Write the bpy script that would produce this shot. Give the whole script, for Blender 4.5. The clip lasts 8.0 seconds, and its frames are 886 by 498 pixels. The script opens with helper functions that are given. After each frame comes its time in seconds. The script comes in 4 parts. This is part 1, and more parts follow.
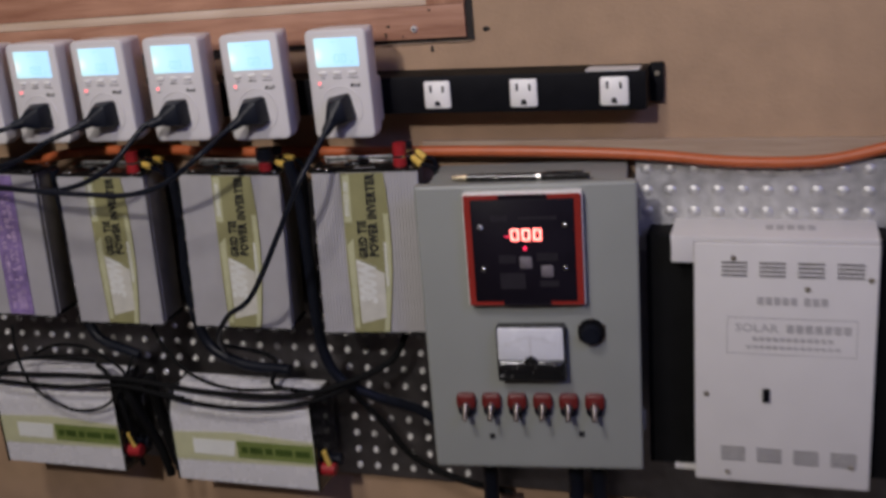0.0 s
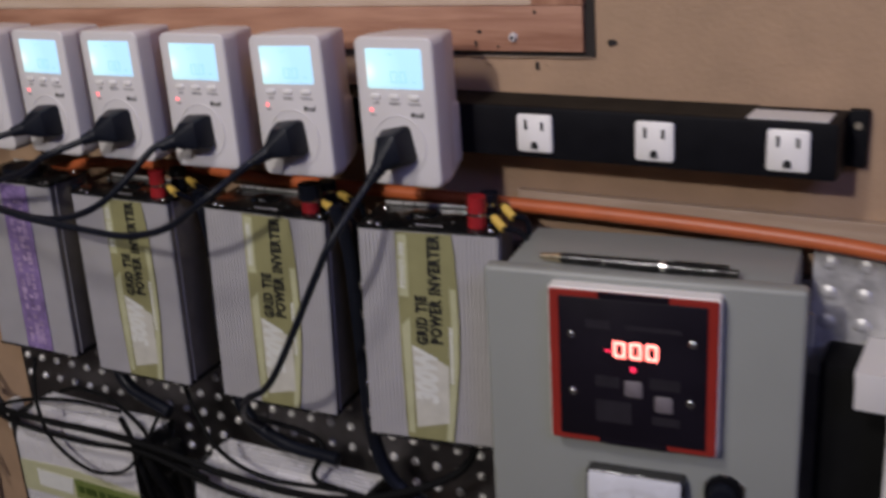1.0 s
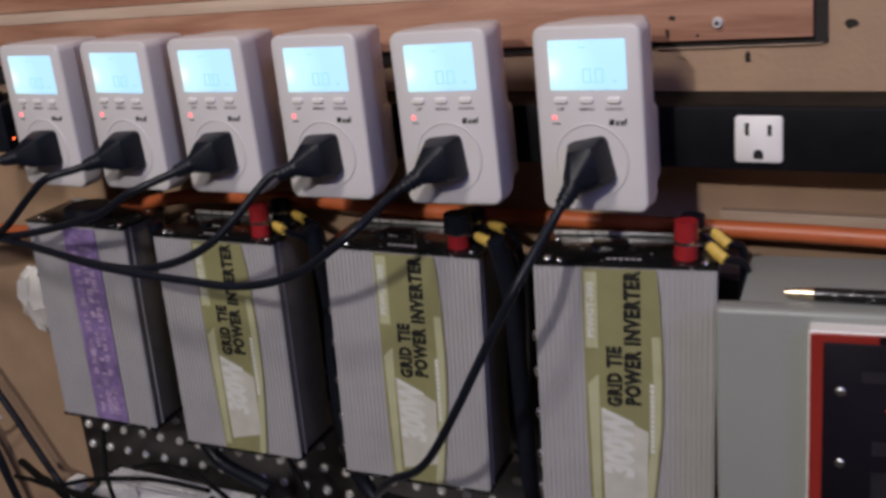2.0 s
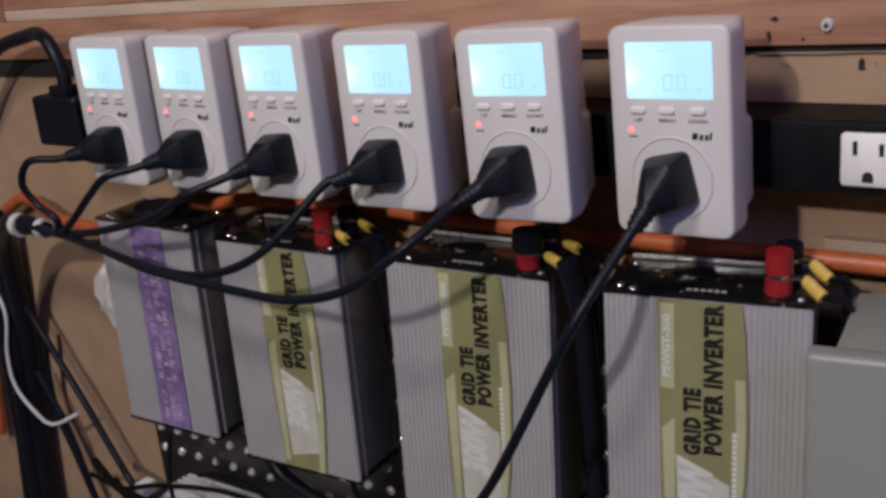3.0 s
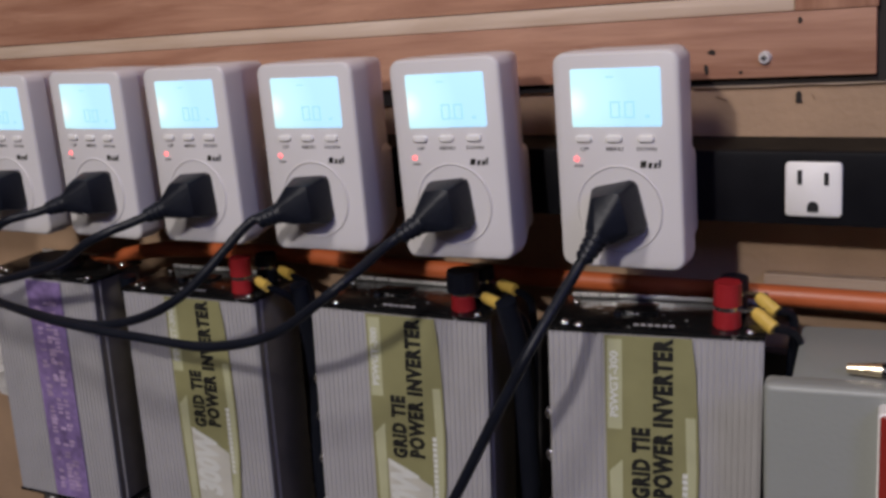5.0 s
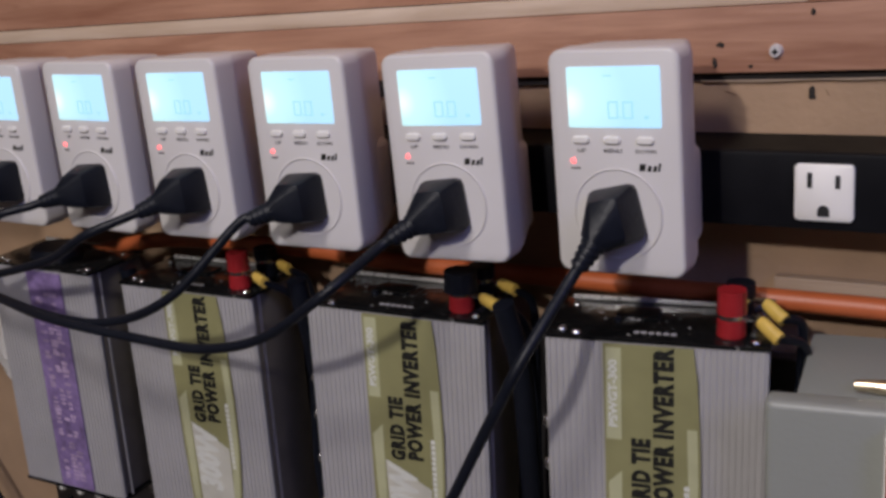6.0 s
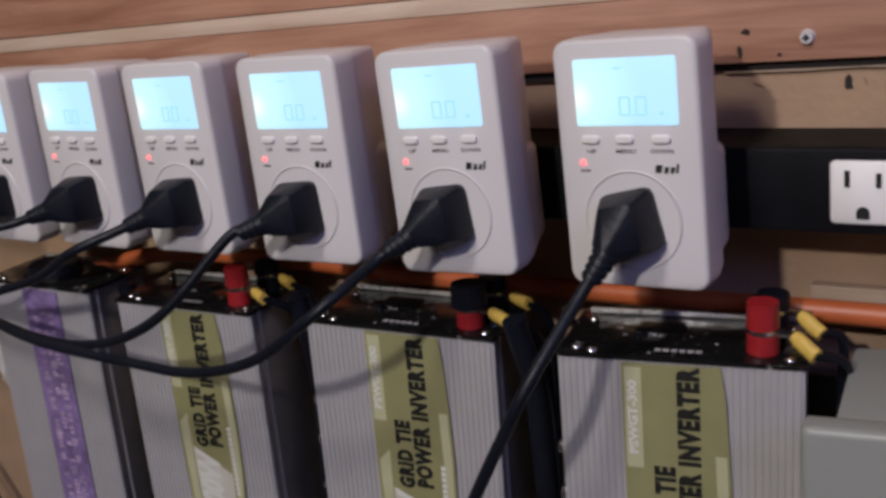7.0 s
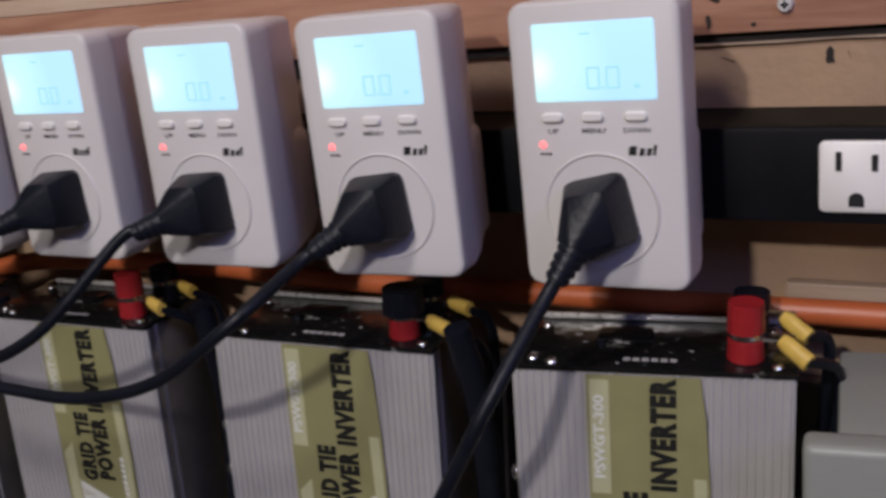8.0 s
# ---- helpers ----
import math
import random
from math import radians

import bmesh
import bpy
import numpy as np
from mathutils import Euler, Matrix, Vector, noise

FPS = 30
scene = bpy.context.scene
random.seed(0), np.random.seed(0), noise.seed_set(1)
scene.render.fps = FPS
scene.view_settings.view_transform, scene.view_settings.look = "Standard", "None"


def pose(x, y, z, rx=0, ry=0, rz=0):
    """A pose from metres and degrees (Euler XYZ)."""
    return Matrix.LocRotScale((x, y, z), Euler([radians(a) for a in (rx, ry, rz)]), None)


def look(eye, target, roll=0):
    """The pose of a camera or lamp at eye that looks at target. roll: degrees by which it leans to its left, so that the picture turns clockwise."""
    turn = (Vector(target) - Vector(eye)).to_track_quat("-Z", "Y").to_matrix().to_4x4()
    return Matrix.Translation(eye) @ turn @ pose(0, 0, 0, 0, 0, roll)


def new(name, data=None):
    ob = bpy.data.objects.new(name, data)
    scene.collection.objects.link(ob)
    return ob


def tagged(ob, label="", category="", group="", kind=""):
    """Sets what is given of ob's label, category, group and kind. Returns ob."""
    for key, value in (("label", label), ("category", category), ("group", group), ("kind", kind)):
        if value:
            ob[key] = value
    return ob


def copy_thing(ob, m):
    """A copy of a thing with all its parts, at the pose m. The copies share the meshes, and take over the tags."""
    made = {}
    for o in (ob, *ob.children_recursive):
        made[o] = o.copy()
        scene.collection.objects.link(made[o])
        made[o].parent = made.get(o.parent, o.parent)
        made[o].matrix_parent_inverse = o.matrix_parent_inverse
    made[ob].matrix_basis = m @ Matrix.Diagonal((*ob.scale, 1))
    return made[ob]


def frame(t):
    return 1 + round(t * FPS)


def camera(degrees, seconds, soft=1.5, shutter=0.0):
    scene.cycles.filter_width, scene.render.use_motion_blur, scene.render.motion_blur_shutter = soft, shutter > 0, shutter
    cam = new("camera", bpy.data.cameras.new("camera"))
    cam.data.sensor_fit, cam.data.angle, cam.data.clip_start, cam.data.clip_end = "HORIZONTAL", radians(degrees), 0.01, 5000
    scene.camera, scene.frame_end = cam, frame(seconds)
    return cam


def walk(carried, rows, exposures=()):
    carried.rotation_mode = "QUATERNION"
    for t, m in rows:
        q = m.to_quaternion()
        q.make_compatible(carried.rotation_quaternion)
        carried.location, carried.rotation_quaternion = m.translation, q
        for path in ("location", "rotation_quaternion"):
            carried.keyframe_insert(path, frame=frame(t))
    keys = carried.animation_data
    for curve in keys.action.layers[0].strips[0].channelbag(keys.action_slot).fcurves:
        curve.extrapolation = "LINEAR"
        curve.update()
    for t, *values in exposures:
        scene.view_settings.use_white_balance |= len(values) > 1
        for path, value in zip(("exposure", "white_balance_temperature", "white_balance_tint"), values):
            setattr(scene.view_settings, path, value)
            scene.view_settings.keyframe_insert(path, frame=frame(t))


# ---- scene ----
cam = camera(44.0, 8.0, soft=3.2, shutter=0.5)
PATH = [
    (0, (0.333, -1.077, 1.57), (-0.261, 0.728, 0.946), -4.6),
    (0.5, (0.345, -0.859, 1.569), (-0.428, 0.867, 0.919), -5.1),
    (1, (0.314, -0.739, 1.569), (-0.614, 0.895, 0.884), -3.7),
    (1.5, (0.202, -0.703, 1.554), (-0.735, 0.943, 0.913), -4.2),
    (2, (0.131, -0.664, 1.535), (-0.785, 0.993, 0.89), -5.8),
    (2.2, (0.124, -0.63, 1.536), (-0.882, 0.968, 0.877), -6.0),
    (3.3, (0.138, -0.59, 1.512), (-0.992, 0.945, 0.905), -5.6),
    (3.5, (0.128, -0.59, 1.503), (-0.982, 0.969, 0.921), -4.4),
    (4, (0.118, -0.584, 1.493), (-0.904, 1.047, 0.947), -3.1),
    (4.5, (0.085, -0.587, 1.495), (-0.836, 1.108, 0.967), -2.3),
    (4.7, (0.092, -0.592, 1.492), (-0.838, 1.108, 0.996), -3.8),
    (5.8, (0.1, -0.582, 1.511), (-0.86, 1.081, 0.95), -5.3),
    (6, (0.105, -0.557, 1.509), (-0.898, 1.078, 0.943), -4.9),
    (6.5, (0.133, -0.519, 1.497), (-1.007, 1.032, 0.956), -7.1),
    (7, (0.099, -0.509, 1.499), (-0.973, 1.086, 0.945), -6.6),
    (7.5, (0.054, -0.487, 1.483), (-0.913, 1.183, 0.956), -5.6),
    (8, (0.046, -0.464, 1.479), (-0.849, 1.233, 0.914), -5.7),
]
walk(cam, [(t, look(eye, target, roll)) for t, eye, target, roll in PATH])

# ---- world and light ----
world = bpy.data.worlds.new("world")
scene.world = world
world.use_nodes = True
world.node_tree.nodes["Background"].inputs[0].default_value = (0.5, 0.55, 0.65, 1)
world.node_tree.nodes["Background"].inputs[1].default_value = 0.05


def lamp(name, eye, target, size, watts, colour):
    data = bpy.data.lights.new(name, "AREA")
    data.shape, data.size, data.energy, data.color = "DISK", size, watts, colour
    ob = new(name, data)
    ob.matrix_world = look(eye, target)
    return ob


lamp("ceiling_bulb", (-0.24, -1.28, 2.62), (-0.1, 0, 1.3), 0.26, 10.0, (1.0, 0.94, 0.93))
# Unseen source added high behind the viewer to cast the meters' shadow edges.
lamp("unseen_front_lamp", (-0.14, -2.20, 2.52), (0, 0, 1.35), 0.10, 22.5, (1.0, 0.94, 0.93))
# Blue fill added at the right to tint the meters' sides; no window there.
lamp("cool_fill", (1.45, -1.45, 2.55), (-0.25, -0.08, 1.4), 0.8, 10.5, (0.36, 0.40, 1.0))

# ---- materials ----


def material(name, colour, rough=0.5, metal=0.0, vary=0.12, scale=60.0, bump=0.1, bump_scale=400.0, coat=0.0, spec=0.5):
    m = bpy.data.materials.new(name)
    m.use_nodes = True
    nt = m.node_tree
    b = nt.nodes["Principled BSDF"]
    b.inputs["Roughness"].default_value = rough
    b.inputs["Metallic"].default_value = metal
    b.inputs["Coat Weight"].default_value = coat
    b.inputs["Specular IOR Level"].default_value = spec
    tc = nt.nodes.new("ShaderNodeTexCoord")
    n1 = nt.nodes.new("ShaderNodeTexNoise")
    n1.inputs["Scale"].default_value = scale
    n1.inputs["Detail"].default_value = 6
    n0 = nt.nodes.new("ShaderNodeTexNoise")
    n0.inputs["Scale"].default_value = scale * 0.13
    n0.inputs["Detail"].default_value = 3
    nt.links.new(tc.outputs["Object"], n1.inputs["Vector"])
    nt.links.new(tc.outputs["Object"], n0.inputs["Vector"])
    add = nt.nodes.new("ShaderNodeMath")
    add.operation = "ADD"
    nt.links.new(n1.outputs["Fac"], add.inputs[0])
    nt.links.new(n0.outputs["Fac"], add.inputs[1])
    mr = nt.nodes.new("ShaderNodeMapRange")
    mr.inputs["From Min"].default_value, mr.inputs["From Max"].default_value = 0.6, 1.4
    mr.inputs["To Min"].default_value, mr.inputs["To Max"].default_value = 1 - vary, 1 + vary
    nt.links.new(add.outputs[0], mr.inputs["Value"])
    hsv = nt.nodes.new("ShaderNodeHueSaturation")
    hsv.inputs["Color"].default_value = (*colour, 1)
    nt.links.new(mr.outputs[0], hsv.inputs["Value"])
    nt.links.new(hsv.outputs[0], b.inputs["Base Color"])
    r2 = nt.nodes.new("ShaderNodeMapRange")
    r2.inputs["To Min"].default_value, r2.inputs["To Max"].default_value = max(0.03, rough - 0.1), min(1, rough + 0.1)
    nt.links.new(n1.outputs["Fac"], r2.inputs["Value"])
    nt.links.new(r2.outputs[0], b.inputs["Roughness"])
    if bump:
        n2 = nt.nodes.new("ShaderNodeTexNoise")
        n2.inputs["Scale"].default_value = bump_scale
        n2.inputs["Detail"].default_value = 4
        nt.links.new(tc.outputs["Object"], n2.inputs["Vector"])
        bp = nt.nodes.new("ShaderNodeBump")
        bp.inputs["Strength"].default_value = bump
        bp.inputs["Distance"].default_value = 0.002
        nt.links.new(n2.outputs["Fac"], bp.inputs["Height"])
        nt.links.new(bp.outputs[0], b.inputs["Normal"])
    return m


def wood(name, dark, light, stretch, rough=0.6, grain=1.0):
    """Grain along the axis whose stretch is smallest."""
    m = bpy.data.materials.new(name)
    m.use_nodes = True
    nt = m.node_tree
    b = nt.nodes["Principled BSDF"]
    b.inputs["Roughness"].default_value = rough
    tc = nt.nodes.new("ShaderNodeTexCoord")
    mp = nt.nodes.new("ShaderNodeMapping")
    mp.inputs["Scale"].default_value = stretch
    nt.links.new(tc.outputs["Object"], mp.inputs["Vector"])
    n1 = nt.nodes.new("ShaderNodeTexNoise")
    n1.inputs["Scale"].default_value = 1
    n1.inputs["Detail"].default_value = 8
    n1.inputs["Roughness"].default_value = 0.65
    n1.inputs["Distortion"].default_value = 0.6
    nt.links.new(mp.outputs[0], n1.inputs["Vector"])
    n0 = nt.nodes.new("ShaderNodeTexNoise")
    n0.inputs["Scale"].default_value = 9
    nt.links.new(tc.outputs["Object"], n0.inputs["Vector"])
    mix = nt.nodes.new("ShaderNodeMath")
    mix.operation = "MULTIPLY_ADD"
    mix.inputs[1].default_value = 0.45
    nt.links.new(n0.outputs["Fac"], mix.inputs[0])
    sc = nt.nodes.new("ShaderNodeMath")
    sc.operation = "MULTIPLY"
    sc.inputs[1].default_value = 0.75 * grain
    nt.links.new(n1.outputs["Fac"], sc.inputs[0])
    nt.links.new(sc.outputs[0], mix.inputs[2])
    ramp = nt.nodes.new("ShaderNodeValToRGB")
    ramp.color_ramp.elements[0].position, ramp.color_ramp.elements[1].position = 0.42, 0.75
    ramp.color_ramp.elements[0].color, ramp.color_ramp.elements[1].color = (*dark, 1), (*light, 1)
    nt.links.new(mix.outputs[0], ramp.inputs[0])
    nt.links.new(ramp.outputs[0], b.inputs["Base Color"])
    bp = nt.nodes.new("ShaderNodeBump")
    bp.inputs["Strength"].default_value = 0.25
    bp.inputs["Distance"].default_value = 0.001
    nt.links.new(n1.outputs["Fac"], bp.inputs["Height"])
    nt.links.new(bp.outputs[0], b.inputs["Normal"])
    return m


def glow(name, colour, strength, hot=None):
    """A lit display; hot: a brighter spot beside its backlight, at that share of the width."""
    m = bpy.data.materials.new(name)
    m.use_nodes = True
    nt = m.node_tree
    b = nt.nodes["Principled BSDF"]
    b.inputs["Base Color"].default_value = (*[0.2 * c for c in colour], 1)
    b.inputs["Roughness"].default_value = 0.55
    b.inputs["Specular IOR Level"].default_value = 0.2
    b.inputs["Emission Color"].default_value = (*colour, 1)
    b.inputs["Emission Strength"].default_value = strength
    if hot:
        tc = nt.nodes.new("ShaderNodeTexCoord")
        mp = nt.nodes.new("ShaderNodeMapping")
        mp.vector_type = "POINT"
        mp.inputs["Location"].default_value = (-0.03, 0, -0.42)
        nt.links.new(tc.outputs["Generated"], mp.inputs["Vector"])
        gr = nt.nodes.new("ShaderNodeVectorMath")
        gr.operation = "LENGTH"
        sc = nt.nodes.new("ShaderNodeVectorMath")
        sc.operation = "MULTIPLY"
        sc.inputs[1].default_value = (1.6, 0, 0.9)
        nt.links.new(mp.outputs[0], sc.inputs[0])
        nt.links.new(sc.outputs[0], gr.inputs[0])
        ramp = nt.nodes.new("ShaderNodeValToRGB")
        e = ramp.color_ramp.elements
        e[0].position, e[0].color = 0.04, (0.92, 1.0, 1.0, 1)
        e[1].position, e[1].color = 1.0, (0.46, 0.76, 1.0, 1)
        mid = e.new(0.28)
        mid.color = (0.61, 0.92, 0.94, 1)
        nt.links.new(gr.outputs["Value"], ramp.inputs[0])
        nt.links.new(ramp.outputs[0], b.inputs["Emission Color"])
    return m


M_WALL = material("tan_wallboard", (0.380, 0.250, 0.154), 0.75, vary=0.17, scale=30, bump=0.3, bump_scale=240)
# Unseen walls, ceiling and floor, darkened to cut the bounced fill.
M_ROOM = material("unseen_room_dark", (0.20, 0.17, 0.15), 0.8, vary=0.1, scale=6, bump=0.1)
M_CONCRETE = material("concrete", (0.13, 0.12, 0.11), 0.8, vary=0.2, scale=8, bump=0.3, bump_scale=60)
M_RAIL = wood("red_cedar_rail", (0.27, 0.115, 0.065), (0.50, 0.27, 0.17), (9, 60, 120))
M_STILE = wood("red_cedar_stile", (0.27, 0.115, 0.065), (0.50, 0.27, 0.17), (120, 60, 9))
M_BEAD = wood("pale_bead", (0.50, 0.36, 0.25), (0.66, 0.52, 0.40), (10, 60, 150))
M_BATTEN = wood("pale_batten", (0.29, 0.20, 0.13), (0.41, 0.31, 0.22), (10, 60, 150))
M_BLACKWOOD = material("black_stained_edge", (0.02, 0.015, 0.012), 0.8, vary=0.3, scale=80)
M_BLACK = material("black_painted_steel", (0.0065, 0.0065, 0.008), 0.5, vary=0.25, scale=70, bump=0.06, bump_scale=600, spec=0.10)
M_MATTBLACK = material("matt_black", (0.005, 0.005, 0.005), 0.75, vary=0.3, scale=60, bump=0.1, spec=0.12)
M_RUBBER = material("black_rubber", (0.007, 0.0085, 0.014), 0.40, vary=0.25, scale=90, bump=0.12, bump_scale=500, spec=0.24)
M_GLOSSBLACK = material("gloss_black_enamel", (0.008, 0.008, 0.008), 0.16, vary=0.3, scale=60, bump=0.25, bump_scale=150)


def dusty(m, colour, scale, least):
    """Pale dust and chips scattered over a material."""
    nt = m.node_tree
    b = nt.nodes["Principled BSDF"]
    base = b.inputs["Base Color"].links[0].from_socket
    tc = nt.nodes.new("ShaderNodeTexCoord")
    n = nt.nodes.new("ShaderNodeTexNoise")
    n.inputs["Scale"].default_value = scale
    n.inputs["Detail"].default_value = 3
    nt.links.new(tc.outputs["Object"], n.inputs["Vector"])
    mr = nt.nodes.new("ShaderNodeMapRange")
    mr.inputs["From Min"].default_value, mr.inputs["From Max"].default_value = least, least + 0.08
    nt.links.new(n.outputs["Fac"], mr.inputs["Value"])
    mx = nt.nodes.new("ShaderNodeMixRGB")
    mx.inputs["Color2"].default_value = (*colour, 1)
    nt.links.new(mr.outputs[0], mx.inputs["Fac"])
    nt.links.new(base, mx.inputs["Color1"])
    nt.links.new(mx.outputs[0], b.inputs["Base Color"])


dusty(M_GLOSSBLACK, (0.45, 0.43, 0.40), 230, 0.66)
M_SCRATCH = material("brown_scratch", (0.22, 0.14, 0.09), 0.8, vary=0.3, scale=200, bump=0)
M_LEVER = material("worn_lever_metal", (0.36, 0.31, 0.28), 0.38, metal=1.0, vary=0.2, scale=150)
M_DUST = material("dusty_black", (0.026, 0.021, 0.015), 0.9, vary=0.5, scale=60, bump=0.1, spec=0.1)
# Tone carries the case sides' shade, warmed against the blue lamp; screws share it.
M_DARKSIDE = material("shade_dark_metal", (0.19, 0.165, 0.125), 0.55, vary=0.25, scale=60, bump=0.1, spec=0.2)
M_METER = material("ivory_plastic", (0.645, 0.615, 0.60), 0.38, vary=0.04, scale=30, bump=0.05, bump_scale=900)
M_RECEPT = material("white_plastic", (0.80, 0.77, 0.73), 0.4, vary=0.05, scale=60, bump=0.04)
M_PRINT = material("grey_print", (0.12, 0.11, 0.11), 0.6, vary=0.2, scale=300, bump=0)
M_INK = material("black_ink", (0.012, 0.012, 0.010), 0.5, vary=0.2, scale=300, bump=0)
M_SLOT = material("dark_slot", (0.01, 0.01, 0.01), 0.8, vary=0.1, bump=0)
M_ALU = material("extruded_aluminium", (0.53, 0.512, 0.505), 0.45, metal=0.35, vary=0.07, scale=50, bump=0.1, bump_scale=700)
M_SATIN = material("satin_silver", (0.70, 0.68, 0.67), 0.27, metal=0.2, vary=0.06, scale=40, bump=0.06)
# Pale base stands in for the glints on the collars and plate lips.
M_COLLAR = material("glint_pale_rim", (0.82, 0.80, 0.77), 0.3, metal=0.6, vary=0.15, scale=200)
M_STEEL = material("bright_steel", (0.72, 0.71, 0.68), 0.22, metal=1.0, vary=0.12, scale=150)
M_OLIVE = material("olive_label", (0.270, 0.256, 0.120), 0.35, vary=0.14, scale=60, bump=0.08, bump_scale=90)
M_PALEOLIVE = material("pale_olive_label", (0.47, 0.465, 0.28), 0.35, vary=0.12, scale=60, bump=0.05)
M_BEIGEPRINT = material("beige_print", (0.56, 0.54, 0.46), 0.4, vary=0.14, scale=90, bump=0.05)
M_GREEN = material("green_label", (0.15, 0.19, 0.050), 0.35, vary=0.2, scale=90, bump=0.05)
M_DARKGREEN = material("dark_green_ink", (0.045, 0.075, 0.012), 0.4, vary=0.3, scale=200, bump=0)
M_WHITEINK = material("white_ink", (0.68, 0.68, 0.62), 0.4, vary=0.08, scale=200, bump=0)
M_PURPLE = material("purple_label", (0.225, 0.155, 0.32), 0.35, vary=0.5, scale=240, bump=0.06)
M_LILAC = material("lilac_print", (0.42, 0.31, 0.45), 0.4, vary=0.6, scale=320, bump=0)
M_DARKRED = material("dark_red_plastic", (0.12, 0.012, 0.010), 0.4, vary=0.2, scale=200, bump=0.05)
M_RED = material("red_plastic", (0.31, 0.016, 0.020), 0.35, vary=0.15, scale=200, bump=0.05)
M_YELLOW = material("yellow_vinyl", (0.64, 0.43, 0.09), 0.4, vary=0.15, scale=200, bump=0.1)
M_ORANGE = material("orange_cable", (0.45, 0.108, 0.034), 0.42, vary=0.16, scale=50, bump=0.06)
M_ENCLOSURE = material("grey_enamel", (0.275, 0.284, 0.259), 0.42, vary=0.06, scale=14, bump=0.10, bump_scale=320)
M_REDFRAME = material("red_plastic_bezel", (0.27, 0.022, 0.015), 0.4, vary=0.15, scale=80, bump=0.05)
M_PANEL = material("dark_display_window", (0.010, 0.008, 0.012), 0.45, vary=0.3, scale=40, bump=0, spec=0.06)
M_DIM = material("dim_keycap", (0.15, 0.13, 0.14), 0.5, vary=0.15, scale=200, bump=0)
M_SMOKE = material("smoky_print", (0.020, 0.017, 0.022), 0.4, vary=0.3, scale=150, bump=0)
M_DIALFACE = material("dial_card", (0.66, 0.66, 0.68), 0.25, vary=0.05, scale=60, bump=0)
# One sheet in two tones: shade in the first, light in the second.
M_GALV = material("shaded_galvanised_sheet", (0.28, 0.265, 0.26), 0.36, metal=1.0, vary=0.35, scale=40, bump=0.35, bump_scale=60)
M_GALVLIGHT = material("lit_galvanised_sheet", (0.50, 0.49, 0.47), 0.45, metal=0.45, vary=0.45, scale=70, bump=0.8, bump_scale=70)
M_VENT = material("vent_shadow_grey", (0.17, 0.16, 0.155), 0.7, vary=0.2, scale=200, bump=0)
M_WHITEPAINT = material("white_enamel", (0.66, 0.63, 0.60), 0.4, vary=0.05, scale=24, bump=0.07, bump_scale=300)
M_TAPE = material("white_tape", (0.62, 0.60, 0.57), 0.5, vary=0.1, scale=100, bump=0.1)
M_TEAR = material("grey_print_block", (0.40, 0.38, 0.37), 0.5, vary=0.15, scale=200, bump=0)
M_GOLD = material("brass_tip", (0.90, 0.78, 0.56), 0.2, metal=1.0, vary=0.1, scale=200)
M_LCD = glow("lit_lcd", (0.45, 0.85, 1.0), 1.03, hot=True)
M_LCDSEG = glow("lcd_segment", (0.38, 0.74, 0.80), 0.95)
M_LED = glow("red_led", (1.0, 0.13, 0.14), 2.6)
M_DIGIT = glow("red_digits", (1.0, 0.20, 0.17), 5.0)
M_POINT = glow("red_point", (1.0, 0.03, 0.10), 1.6)
M_NEON = glow("neon_lamp", (1.0, 0.12, 0.03), 4.0)

# ---- mesh helpers ----


def link(name, bm, mat, parent=None, label="", smooth=None):
    me = bpy.data.meshes.new(name)
    bm.normal_update()
    if smooth:
        for f in bm.faces:
            f.smooth = True
        for e in bm.edges:
            if len(e.link_faces) == 2 and e.calc_face_angle() > radians(smooth):
                e.smooth = False
    bm.to_mesh(me)
    bm.free()
    me.materials.append(mat)
    ob = new(name, me)
    if parent:
        ob.parent = parent
    if label:
        ob["label"] = label
    return ob


def part(name, bm, mat, parent, label="", smooth=40):
    return link(name, bm, mat, parent, label, smooth)


def thing(name, at, label, category, group="", rz=0, ry=0):
    e = new(name)
    e.empty_display_size = 0.02
    e.matrix_world = pose(*at, 0, ry, rz)
    return tagged(e, label, category, group)


def box(x0, x1, y0, y1, z0, z1, bevel=0.0, into=None, seg=2):
    bm = into or bmesh.new()
    made = bmesh.ops.create_cube(bm, size=1)["verts"]
    for v in made:
        v.co = Vector((x0 + (v.co.x + 0.5) * (x1 - x0), y0 + (v.co.y + 0.5) * (y1 - y0), z0 + (v.co.z + 0.5) * (z1 - z0)))
    if bevel:
        edges = list({e for v in made for e in v.link_edges})
        bmesh.ops.bevel(bm, geom=edges, offset=bevel, segments=seg, affect="EDGES", profile=0.6)
    return bm


def rod(a, b, r, r2=None, seg=14, into=None, bevel=0.0):
    bm = into or bmesh.new()
    a, b = Vector(a), Vector(b)
    m = Matrix.Translation((a + b) / 2) @ (b - a).to_track_quat("Z", "Y").to_matrix().to_4x4()
    made = bmesh.ops.create_cone(bm, cap_ends=True, segments=seg, radius1=r, radius2=r if r2 is None else r2, depth=(b - a).length, matrix=m)["verts"]
    if bevel:
        edges = [e for e in {e for v in made for e in v.link_edges} if any(len(f.verts) > 4 for f in e.link_faces)]
        bmesh.ops.bevel(bm, geom=edges, offset=bevel, segments=2, affect="EDGES")
    return bm


def ball(c, r, into=None, squash=(1, 1, 1), seg=12):
    bm = into or bmesh.new()
    bmesh.ops.create_uvsphere(bm, u_segments=seg, v_segments=max(6, seg // 2), radius=r, matrix=Matrix.Translation(c) @ Matrix.Diagonal((*squash, 1)))
    return bm


